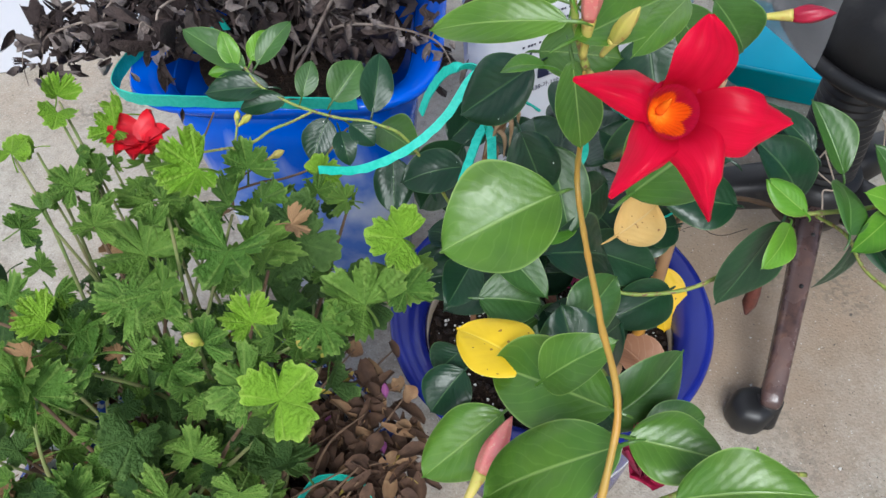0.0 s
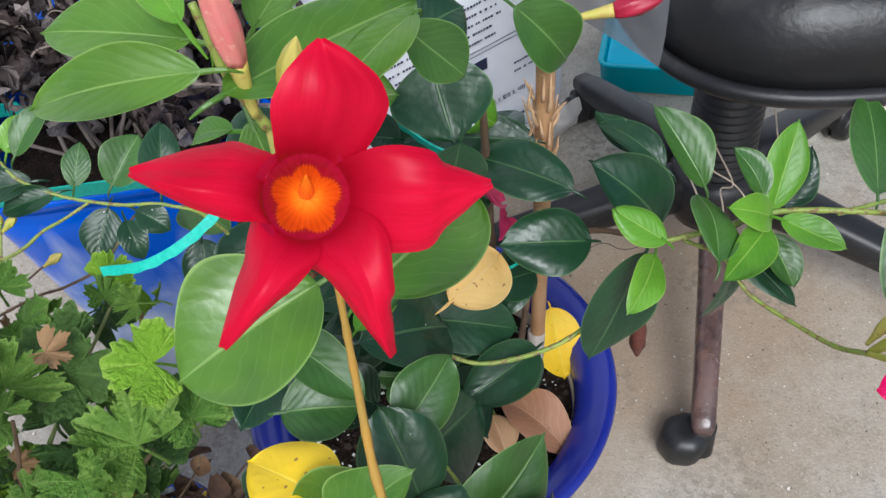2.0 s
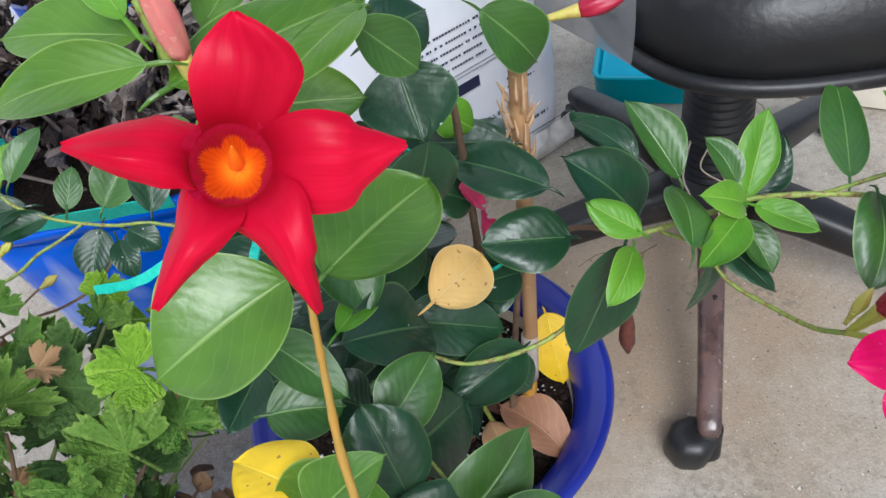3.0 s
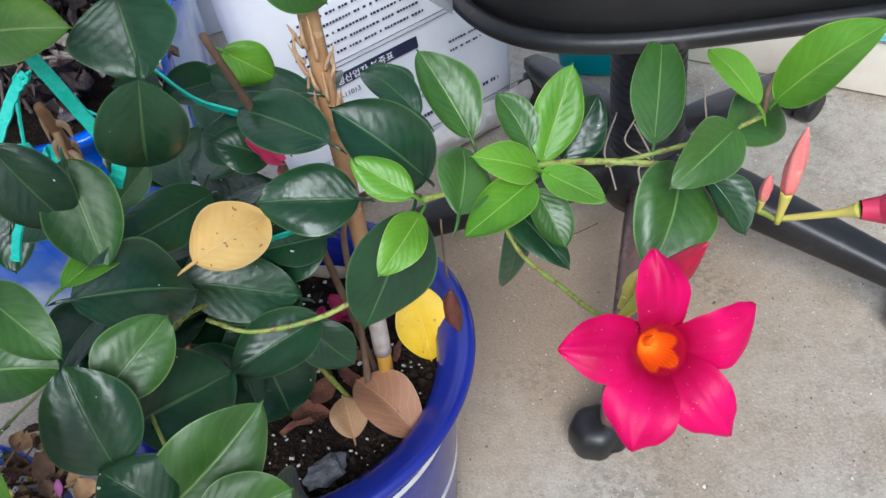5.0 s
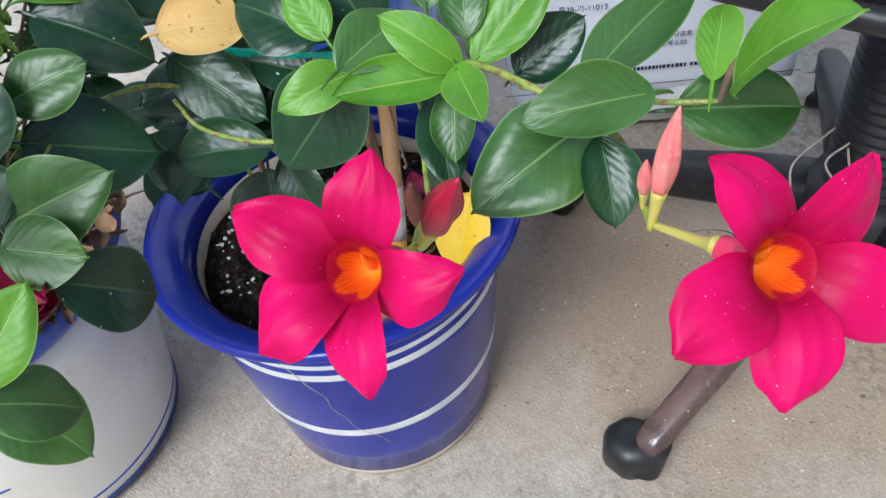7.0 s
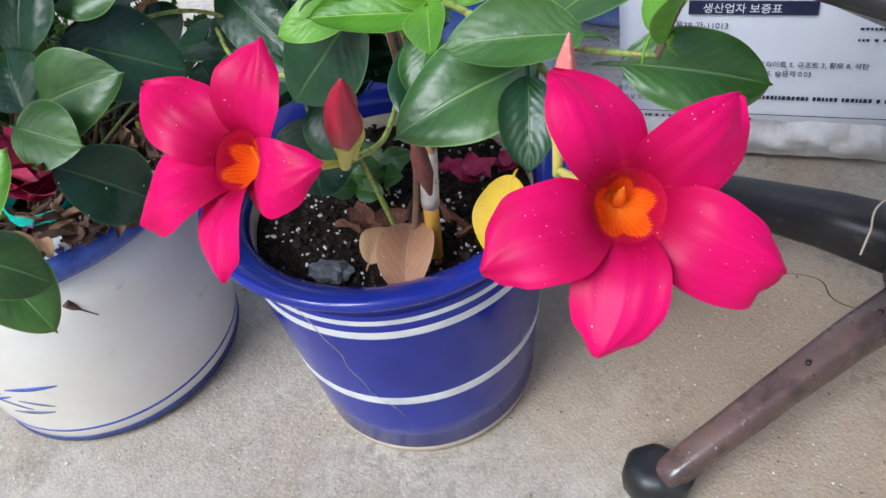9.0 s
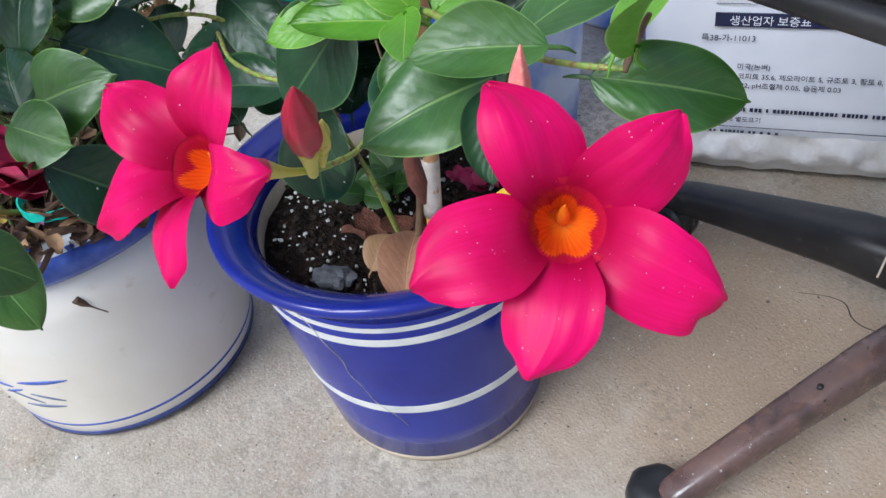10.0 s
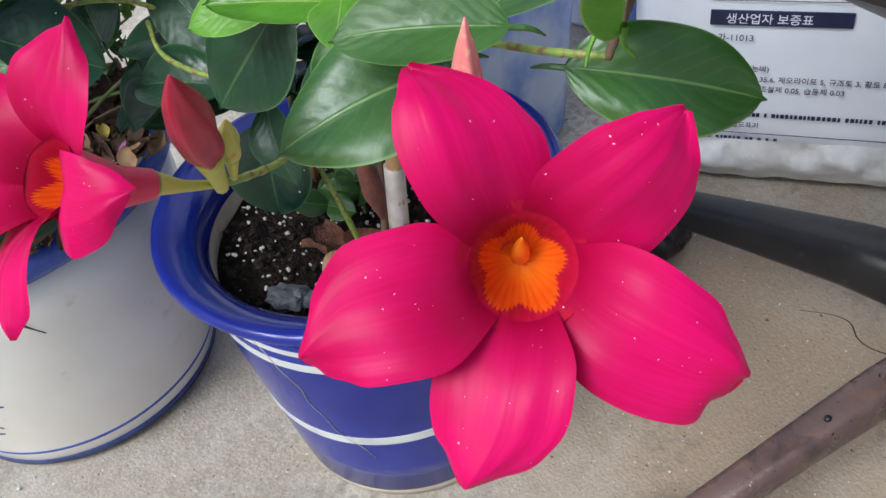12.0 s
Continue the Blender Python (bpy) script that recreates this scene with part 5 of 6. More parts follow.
CRACK = worn("crack_pale", (0.46, 0.43, 0.36), (0.28, 0.26, 0.26), 120.0, 0.8, 0.0)
glaze_crack()


def ribbon(name, pts, width, across, label, mat=None, thick=0.0007):
    """A flat woven band along a curve."""
    line = spline(pts, 10 * len(pts))
    a = Vector(across).normalized()
    rings = []
    for k, p in enumerate(line):
        d = (line[min(k + 1, len(line) - 1)] - line[max(k - 1, 0)]).normalized()
        s = (a - a.dot(d) * d).normalized() * width / 2
        n = d.cross(s).normalized() * thick
        w = 0.0006 * math.sin(k * 1.3)
        rings.append([p + s + n, p - s + n + Vector((0, 0, w)), p - s - n + Vector((0, 0, w)), p + s - n])
    return tagged(part(name, loft(rings), mat or TEAL, smooth=False), label, "tape")


ribbon("plant_tape", [(-0.215, 0.152, 0.408), (-0.30, 0.146, 0.411), (-0.40, 0.142, 0.412), (-0.455, 0.145, 0.412), (-0.482, 0.168, 0.411), (-0.478, 0.22, 0.411), (-0.44, 0.27, 0.414), (-0.38, 0.26, 0.425)], 0.019, (0, -0.25, 1), "teal woven tape lying along the blue pot rim")
ribbon("plant_tape", [(-0.202, -0.042, 0.504), (-0.165, -0.050, 0.515), (-0.128, -0.045, 0.533), (-0.100, -0.030, 0.553), (-0.082, -0.012, 0.575), (-0.070, -0.008, 0.585)], 0.0068, (-0.5, 0.5, 0.64), "loose teal tape end tied round the stems")
ribbon("plant_tape", [(-0.070, -0.008, 0.585), (-0.10, 0.02, 0.560), (-0.118, 0.030, 0.530), (-0.128, 0.030, 0.505)], 0.0080, (0.6, -0.6, 0.5), "folded teal tape hanging from the knot")
ribbon("plant_tape", [(-0.088, -0.088, 0.512), (-0.085, -0.076, 0.523), (-0.079, -0.054, 0.534), (-0.073, -0.034, 0.542), (-0.068, -0.030, 0.545), (-0.064, -0.036, 0.541), (-0.062, -0.055, 0.535), (-0.059, -0.076, 0.526)], 0.0072, (0.9, -0.1, 0.3), "hanging loop of teal tape in the foliage")
ribbon("plant_tape", [(-0.064, 0.002, 0.590), (-0.061, -0.005, 0.584), (-0.048, -0.016, 0.568), (-0.028, -0.024, 0.558)], 0.0028, (0.2, -0.6, 0.8), "thin strand of teal tape")
ribbon("plant_tape", [(0.004, -0.005, 0.575), (0.028, -0.020, 0.560), (0.052, -0.020, 0.545), (0.075, -0.02, 0.530)], 0.0095, (0.1, -0.5, 0.8), "teal mesh tape tying stems to the cane")
ribbon("plant_tape", [(0.035, -0.075, 0.486), (0.055, -0.066, 0.484), (0.075, -0.052, 0.478), (0.092, -0.030, 0.470)], 0.0100, (0.0, -0.5, 0.8), "teal mesh tape round the lower stems")
ribbon("plant_tape", [(-0.012, -0.080, 0.640), (-0.006, -0.078, 0.605), (0.002, -0.082, 0.575), (-0.004, -0.088, 0.560)], 0.0075, (0.8, 0.1, 0.2), "short teal tape hanging beside a twig")
ribbon("plant_tape", [(-0.215, -0.235, 0.300), (-0.195, -0.262, 0.302), (-0.165, -0.262, 0.302), (-0.150, -0.235, 0.300), (-0.165, -0.212, 0.300), (-0.200, -0.212, 0.300), (-0.215, -0.235, 0.300)], 0.0095, (0, 0, 1), "teal tape band round stems in cream pot")


def dead_bits():
    t = thing("dead_bract", (0.135, -0.05, 0.40), "dark red-brown dried bract hanging over the rim", "dried flower")
    held(part("bract", tube([(0.158, -0.071, 0.425), (0.156, -0.070, 0.412), (0.156, -0.069, 0.395), (0.157, -0.068, 0.378)], (0.0015, 0.0055, 0.0062, 0.0015), 9, 16), DEAD_RED), t)
    held(part("thread", tube([(0.158, -0.071, 0.438), (0.159, -0.074, 0.46), (0.163, -0.080, 0.50)], (0.0008, 0.0007), 5, 8), STEM_BROWN), t)
    w = thing("withered_flower", (0.056, -0.256, 0.458), "crumpled dark pink withered flower among the leaves", "flower")
    for k in range(6):
        d = Vector((math.cos(k * 1.05), math.sin(k * 1.05), 0.7)).normalized()
        ob = crumpled(0.042, 0.032, WITHERED, "petal", 70 + k)
        ob.parent = w
        ob.matrix_basis = Matrix.Translation(d * 0.009) @ d.to_track_quat("X", "Z").to_matrix().to_4x4()
    for p, k in (((0.060, -0.035, 0.528), 3), ((0.066, -0.045, 0.506), 5)):
        f = crumpled(0.030, 0.020, PINK_DRY, "withered_petal", 90 + k)
        tagged(f, "limp bright pink withered petal on leaves", "petal", "withered petals")
        f.matrix_world = pose(*p, 60, 70, 20 * k)


WITHERED = worn("withered_pink", (0.34, 0.012, 0.06), (0.42, 0.02, 0.09), 70.0, 0.55, 0.4, 0.001, 4)
PINK_DRY = worn("limp_pink", (0.55, 0.02, 0.11), (0.66, 0.05, 0.17), 90.0, 0.55, 0.3, 0.001, 4)
dead_bits()


# ---- geranium ----
def geranium_material(name, a, b, vein, rough=0.62):
    m, n, l, p = material(name, rough, spec=0.35)
    uv = n.new("ShaderNodeUVMap")
    sep = n.new("ShaderNodeSeparateXYZ")
    l.new(uv.outputs["UV"], sep.inputs[0])
    info = n.new("ShaderNodeObjectInfo")
    col = mixed(m, info.outputs["Random"], a, b)
    col = mixed(m, math_node(m, "MULTIPLY", noise_mask(m, 2.5, 0.40, 0.70), 0.45), col, tuple(0.7 * c for c in a))
    rays = ramp(m, math_node(m, "COSINE", math_node(m, "MULTIPLY", math_node(m, "ADD", sep.outputs["Y"], 0.1), 31.416)), 0.95, 1.0)
    margin = math_node(m, "MULTIPLY", ramp(m, sep.outputs["X"], 0.86, 0.99), 0.55)
    l.new(mixed(m, math_node(m, "MAXIMUM", margin, math_node(m, "MULTIPLY", rays, 0.4)), col, vein), p.inputs["Base Color"])
    crinkle = math_node(m, "ADD", noise_mask(m, 9.0, 0.25, 0.75, 4.0), math_node(m, "MULTIPLY", rays, -0.5))
    bump(m, crinkle, 0.75, 0.0030)
    tr = n.new("ShaderNodeBsdfTranslucent")
    l.new(col, tr.inputs["Color"])
    mx = n.new("ShaderNodeMixShader")
    mx.inputs[0].default_value = 0.2
    l.new(p.outputs[0], mx.inputs[1])
    l.new(tr.outputs[0], mx.inputs[2])
    l.new(mx.outputs[0], n["Material Output"].inputs["Surface"])
    return m


# Three leaf greens; the dark one also carries the shade low in the bush.
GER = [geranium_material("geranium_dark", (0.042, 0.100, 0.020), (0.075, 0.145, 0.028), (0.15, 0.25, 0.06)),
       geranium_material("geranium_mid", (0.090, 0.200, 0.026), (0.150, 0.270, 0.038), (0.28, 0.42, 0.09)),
       geranium_material("geranium_bright", (0.18, 0.36, 0.018), (0.26, 0.45, 0.030), (0.42, 0.60, 0.10))]
GER_DRY = worn("geranium_dry", (0.34, 0.22, 0.10), (0.26, 0.14, 0.07), 80.0, 0.8, 0.4, 0.001, 4)
GER_STEM = worn("geranium_stem", (0.20, 0.28, 0.08), (0.26, 0.24, 0.11), 50.0, 0.7, 0.3, 0.001, 4)


def geranium_leaf_mesh(seed, mat):
    """A deeply cut, ruffled blade of unit radius on a stalk, with fanned lobes and a toothed upturned margin."""
    rnd = random.Random(seed)
    bm = bmesh.new()
    uvl = bm.loops.layers.uv.new("UVMap")
    lobes = rnd.choice((3, 5, 5))
    seg, rings = 36 * lobes + 1, 7
    cup, ruff = rnd.uniform(-0.5, 0.9), rnd.uniform(0.06, 0.16)
    fold = rnd.uniform(-0.15, 0.75)
    span = rnd.uniform(130, 158)
    sizes = [rnd.uniform(0.74, 1.04) for _ in range(lobes)]
    sizes[lobes // 2] = 1.05
    cuts = [0.8] + [rnd.uniform(0.25, 0.55) for _ in range(lobes - 1)] + [0.8]
    tilt = [rnd.uniform(-0.35, 0.35) for _ in range(lobes)]
    ph = rnd.uniform(0, 6)
    uvs = {}
    c = bm.verts.new((0, 0, 0))
    uvs[c] = (0, 0.5)
    g = []
    for k in range(1, rings + 1):
        q = k / rings
        row = []
        for i in range(seg):
            w = i / (seg - 1) * lobes
            b = min(int(w), lobes - 1)
            f = w - b
            e = 2 * f - 1
            a = radians(span * (2 * (b + 0.5 + 0.5 * math.copysign(abs(e) ** 0.80, e)) / lobes - 1))
            cut = cuts[b] if f < 0.5 else cuts[b + 1]
            r = sizes[b] * (1 - cut * abs(e) ** 5.0)
            tooth = abs((w * 6.3 + 0.16 * math.sin(9 * w + ph)) % 1.0 - 0.5) * 2
            r *= 1 + (0.13 + 0.06 * math.sin(5 * w + ph)) * (tooth ** 0.9 - 0.55) * (1 - 0.7 * abs(e) ** 4) - 0.08 * abs(e) + 0.06 * math.cos(6.2832 * 3 * (f - 0.5)) * (1 - abs(e) ** 4)
            rr = q * (1 - (1 - r) * q ** 1.3)
            h = cup * q * q * 0.35 + ruff * q * q * math.cos(a * lobes * 0.9 + ph) + tilt[b] * q * q * e * 0.7
            h += q ** 3 * (0.07 * tooth + 0.12 * math.sin(w * 7.3 + ph)) - 0.10 * q * abs(e) ** 3 + 0.08 * q * (1 - abs(e) ** 0.7)
            h += fold * abs(rr * math.sin(a))
            v = bm.verts.new((rr * math.cos(a), rr * math.sin(a), h))
            uvs[v] = (q, w / lobes)
            row.append(v)
        g.append(row)
    for i in range(seg - 1):
        bm.faces.new((c, g[0][i], g[0][i + 1]))
    for p, q in zip(g, g[1:]):
        for i in range(seg - 1):
            bm.faces.new((p[i], q[i], q[i + 1], p[i + 1]))
    tube([(0.0, 0, 0), (-0.25, 0.02, -0.35), (-0.45, 0.05, -1.0)], (0.04, 0.036, 0.045), 5, 6, False, bm)
    for f in bm.faces:
        f.smooth = True
        for lp in f.loops:
            lp[uvl].uv = uvs.get(lp.vert, (0.5, 0.5 / lobes))
    me = bpy.data.meshes.new("geranium_leaf")
    bm.to_mesh(me)
    bm.free()
    me.materials.append(mat)
    return me


def geranium():
    t = thing("geranium_plant", (-0.30, -0.22, 0.232), "bushy bright green geranium with lobed leaves in cream pot", "plant")
    rnd = random.Random(8)
    kinds = [[geranium_leaf_mesh(10 * k + i, m) for i in range(4)] for k, m in enumerate(GER)]
    dry = [geranium_leaf_mesh(80 + i, GER_DRY) for i in range(2)]

    def put(p, r, face, turn, me):
        r *= 0.6 if me in dry else 1.0
        ob = new("leaf", me)
        ob.parent = t
        ob.matrix_parent_inverse = Matrix.Translation(t.location).inverted()
        ob.matrix_basis = Matrix.Translation(p) @ Vector(face).to_track_quat("Z", "X").to_matrix().to_4x4() @ pose(0, 0, 0, 0, 0, turn) @ Matrix.Diagonal((r, r, r, 1))
    big = (((-0.1364, -0.196, 0.5365), 0.031, (0.2, -0.4, 0.9), 40, 1), ((-0.1084, -0.188, 0.5953), 0.022, (0.2, -0.5, 0.8), 70, 2), ((-0.160, -0.215, 0.540), 0.022, (0.1, -0.5, 0.9), 200, 1),
           ((-0.225, -0.181, 0.566), 0.030, (0.2, -0.3, 0.9), 130, 1), ((-0.2032, -0.1149, 0.515), 0.030, (0.2, -0.4, 0.8), 60, 0), ((-0.260, -0.120, 0.578), 0.027, (0.2, -0.5, 0.8), 100, 2),
           ((-0.187, -0.250, 0.588), 0.018, (0.2, -0.5, 0.9), 20, 2), ((-0.195, -0.135, 0.523), 0.030, (0.2, -0.5, 0.8), 240, 0), ((-0.234, -0.123, 0.455), 0.030, (0.1, -0.5, 0.8), 330, 0),
           ((-0.175, -0.272, 0.540), 0.026, (0.2, -0.5, 0.9), 300, 2), ((-0.310, -0.145, 0.512), 0.034, (0.2, -0.4, 0.9), 30, 1), ((-0.290, -0.200, 0.540), 0.033, (0.2, -0.4, 0.9), 170, 1),
           ((-0.112, -0.180, 0.532), 0.022, (0.3, -0.4, 0.8), 0, 1), ((-0.150, -0.150, 0.480), 0.028, (0.2, -0.4, 0.8), 90, 0), ((-0.335, -0.080, 0.575), 0.018, (0.2, -0.5, 0.8), 100, 2))
    for p, r, f, a, k in big:
        put(p, 0.95 * r, f, a, rnd.choice(kinds[k]))

    def bare(x, y, z):
        """Where the plant stands open over the litter at the edge of its pot."""
        q = z - 0.27
        return x > -0.222 + 0.31 * q and -0.165 - 0.45 * q < y < -0.03 - 0.60 * q
    ends = []
    n = 0
    while n < 195:
        a, d = rnd.uniform(0, 6.283), math.sqrt(rnd.random())
        x, y = -0.285 + 0.195 * d * math.cos(a), -0.165 + 0.165 * d * math.sin(a)
        if (x > -0.185 and y < -0.235) or x > -0.105 or (x > -0.16 and y > -0.06):
            continue
        z = 0.575 - 0.10 * d * d - 0.16 * rnd.random() ** 1.3
        if x > -0.17 and z > 0.53:
            z -= 0.06
        if bare(x, y, z):
            continue
        # Low leaves mostly take the dark green: inner shade put into their colour.
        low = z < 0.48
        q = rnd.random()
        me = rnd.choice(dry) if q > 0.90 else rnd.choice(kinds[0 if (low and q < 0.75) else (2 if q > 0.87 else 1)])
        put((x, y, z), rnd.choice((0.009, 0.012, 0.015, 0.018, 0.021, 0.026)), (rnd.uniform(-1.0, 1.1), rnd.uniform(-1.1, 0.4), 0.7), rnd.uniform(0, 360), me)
        ends.append((x, y, z))
        n += 1
    n = 0
    while n < 210:
        a, d = rnd.uniform(0, 6.283), math.sqrt(rnd.random())
        x, y = -0.305 + 0.215 * d * math.cos(a), -0.235 + 0.185 * d * math.sin(a)
        if (x > -0.205 and y < -0.20) or x > -0.13:
            continue
        z = 0.30 + 0.20 * rnd.random() * (1 - 0.4 * d)
        if bare(x, y, z):
            continue
        # Dark green for most of these low leaves, as painted shade under the crown.
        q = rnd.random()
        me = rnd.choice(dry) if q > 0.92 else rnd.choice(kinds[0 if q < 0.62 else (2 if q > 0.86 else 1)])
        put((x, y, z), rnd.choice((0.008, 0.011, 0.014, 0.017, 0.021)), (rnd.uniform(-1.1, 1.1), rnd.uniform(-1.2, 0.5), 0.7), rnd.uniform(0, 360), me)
        n += 1
    for _ in range(95):
        x, y = rnd.uniform(-0.47, -0.25), rnd.uniform(-0.30, -0.10)
        z = rnd.uniform(0.35, 0.46) - 0.25 * max(0.0, -0.38 - x)
        q = rnd.random()
        me = rnd.choice(dry) if q > 0.90 else rnd.choice(kinds[0 if q < 0.25 else (2 if q > 0.84 else 1)])
        put((x, y, z), rnd.choice((0.009, 0.012, 0.015, 0.018, 0.022)), (rnd.uniform(-0.9, 1.0), rnd.uniform(-1.1, 0.3), 0.7), rnd.uniform(0, 360), me)
        ends.append((x, y, z))
    for x, y, z in ((-0.391, -0.057, 0.568), (-0.405, -0.081, 0.554), (-0.378, -0.073, 0.540), (-0.395, -0.101, 0.527), (-0.367, -0.076, 0.529), (-0.418, -0.090, 0.557), (-0.351, -0.041, 0.554), (-0.357, -0.069, 0.529), (-0.391, -0.049, 0.578)):
        put((x, y, z), rnd.uniform(0.010, 0.018), (rnd.uniform(-0.5, 0.6), rnd.uniform(-0.9, 0.0), 0.7), rnd.uniform(0, 360), rnd.choice(kinds[1 if z < 0.55 else 2]))
        stem(t, [(x + 0.05, y - 0.09, 0.33), (x + 0.015, y - 0.02, z - 0.07), (x, y, z - 0.005)], (0.0017, 0.0013, 0.0009), GER_STEM)
    for k in range(64):
        x, y, z = ends[(k * 5) % len(ends)]
        b = Vector((-0.305 + rnd.uniform(-0.06, 0.06), -0.22 + rnd.uniform(-0.06, 0.06), 0.232))
        m = b.lerp(Vector((x, y, z)), 0.5) + Vector((rnd.uniform(-0.02, 0.02), rnd.uniform(-0.02, 0.02), 0.02))
        stem(t, [b, m, (x, y, z - 0.01)], (0.0024, 0.0017, 0.0011), GER_STEM if k % 3 else STEM_BROWN)
    for k in range(16):
        x, y, z = ends[(k * 9 + 3) % len(ends)]
        bud(t, (x, y, z), (x + rnd.uniform(-0.012, 0.012), y - 0.006, z + 0.018), 0.0042, CALYX if k % 3 else GER_DRY, cal=0.25)
    for k in range(9):
        a = k * 0.7
        d = Vector((math.cos(a), math.sin(a) * 0.8 - 0.4, 0.5)).normalized()
        ob = crumpled(0.024, 0.018, GER_RED, "petal", 120 + k)
        held(ob, t)
        ob.matrix_basis = Matrix.Translation(Vector((-0.318, -0.080, 0.562)) + d * 0.014) @ d.to_track_quat("X", "Z").to_matrix().to_4x4()


GER_RED = worn("geranium_red", (0.60, 0.006, 0.02), (0.46, 0.004, 0.014), 90.0, 0.5, 0.2, 0.001, 4)
geranium()


LITTER = []


def litter():
    rnd = random.Random(12)
    cols = LITTER
    cols += [worn("litter_dark", (0.06, 0.032, 0.02), (0.11, 0.06, 0.035), 90.0, 0.85, 0.4, 0.001, 4), worn("litter_tan", (0.30, 0.19, 0.10), (0.22, 0.12, 0.06), 90.0, 0.85, 0.4, 0.001, 4),
            worn("litter_yellow", (0.50, 0.36, 0.06), (0.38, 0.30, 0.07), 90.0, 0.7, 0.3, 0.001, 4), worn("litter_violet", (0.20, 0.05, 0.18), (0.28, 0.08, 0.22), 90.0, 0.7, 0.3, 0.001, 4)]
    for c, (m, n, s) in enumerate(((cols[0], 330, 0.030), (cols[1], 90, 0.026), (cols[2], 12, 0.020), (cols[3], 9, 0.018))):
        bm = bmesh.new()
        for k in range(int(n * 1.5)):
            a, d = rnd.uniform(0, 6.283), 0.168 * math.sqrt(rnd.random())
            heap = k >= n
            if heap:
                a, d = radians(rnd.gauss(22, 24)), rnd.uniform(0.105, 0.195)
            ln, wd = s * rnd.uniform(0.5, 1.3), s * rnd.uniform(0.2, 0.6)
            mt = Matrix.Translation((-0.300 + d * math.cos(a), -0.232 + d * math.sin(a), 0.249 + 0.035 * rnd.random() * (1 - (d / 0.25) ** 2) + (0.028 if d > 0.135 else 0) + (0.012 * rnd.random() if heap else 0) + 0.002 * c)) @ Euler((rnd.uniform(-0.7, 0.7), rnd.uniform(-0.7, 0.7), rnd.uniform(0, 6.28))).to_matrix().to_4x4()
            g = []
            for i in range(5):
                row = []
                for j in range(4):
                    u, v = i / 4, 2 * j / 3 - 1
                    w = wd / 2 * math.sin(math.pi * (0.1 + 0.85 * u))
                    row.append(bm.verts.new(mt @ Vector((ln * (u - 0.5), w * v, 0.3 * wd * v * v + 0.15 * ln * math.sin(3 * u + k)))))
                g.append(row)
            for p, q in zip(g, g[1:]):
                for j in range(3):
                    bm.faces.new((p[j], p[j + 1], q[j + 1], q[j]))
        tagged(part("leaf_litter", bm, m), "dry brown leaf litter heaped in the cream pot", "leaf litter", kind="stuff")


litter()


def dry_twigs():
    """Dry bent twigs over the edge of the cream pot."""
    t = thing("dry_twigs", (-0.20, -0.20, 0.25), "tangle of dry brown twigs over the cream pot", "twigs")
    rnd = random.Random(44)
    for k in range(22):
        b = Vector((-0.235 + rnd.uniform(-0.05, 0.05), -0.20 + rnd.uniform(-0.06, 0.06), 0.25))
        a = radians(rnd.gauss(25, 35))
        ln = rnd.uniform(0.05, 0.11)
        e = b + Vector((math.cos(a) * ln, math.sin(a) * ln, rnd.uniform(0.03, 0.09)))
        m = b.lerp(e, 0.5) + Vector((rnd.uniform(-0.012, 0.012), rnd.uniform(-0.012, 0.012), 0.015))
        stem(t, [b, m, e], (0.0018, 0.0013, 0.0007), STEM_BROWN, "twig")
        f = crumpled(rnd.uniform(0.015, 0.028), rnd.uniform(0.010, 0.018), rnd.choice((LITTER[0], LITTER[0], LITTER[1])), "dry_leaf", 200 + k)
        held(f, t)
        f.matrix_basis = Matrix.Translation(e) @ Euler((rnd.uniform(-1, 1), rnd.uniform(-1, 1), rnd.uniform(0, 6))).to_matrix().to_4x4()


dry_twigs()


def dry_stalk():
    t = thing("dry_stalk", (-0.067, -0.014, 0.236), "torn brown papery dry stalk standing among leaves", "stalk")
    line = [Vector((-0.085, 0.0, 0.236)), Vector((-0.078, -0.006, 0.40)), Vector((-0.067, -0.014, 0.515)), Vector((-0.055, -0.033, 0.555)), Vector((-0.043, -0.052, 0.592))]
    stem(t, line, (0.0028, 0.0030, 0.0036, 0.0030), PAPER_BROWN, "stalk")
    rnd = random.Random(9)
    for k in range(9):
        p = line[2].lerp(line[4], k / 9)
        a = k * 1.9
        q = Vector((math.cos(a), math.sin(a), 0))
        held(part("husk", tube([p, p + q * 0.006 - Vector((0, 0, 0.006)), p + q * 0.008 - Vector((0.002, 0, 0.018 + 0.008 * rnd.random()))], (0.0024, 0.0020, 0.0004), 5, 8), PAPER_HUSK, None, "torn papery husk"), t)


PAPER_BROWN = worn("paper_brown", (0.34, 0.17, 0.085), (0.24, 0.11, 0.05), 60.0, 0.8, 0.5, 0.001, 5)
dry_stalk()


def shrivelled(name, a, b):
    """Dry leaf flesh whose tone differs from leaf to leaf."""
    m, n, l, p = material(name, 0.85, spec=0.25)
    geo = n.new("ShaderNodeNewGeometry")
    col = mixed(m, geo.outputs["Random Per Island"], a, b)
    l.new(mixed(m, scaled(m, noise_mask(m, 160.0, 0.40, 0.65), 0.6), col, a), p.inputs["Base Color"])
    bump(m, noise_mask(m, 300.0, 0.2, 0.8), 0.6, 0.002)
    return m


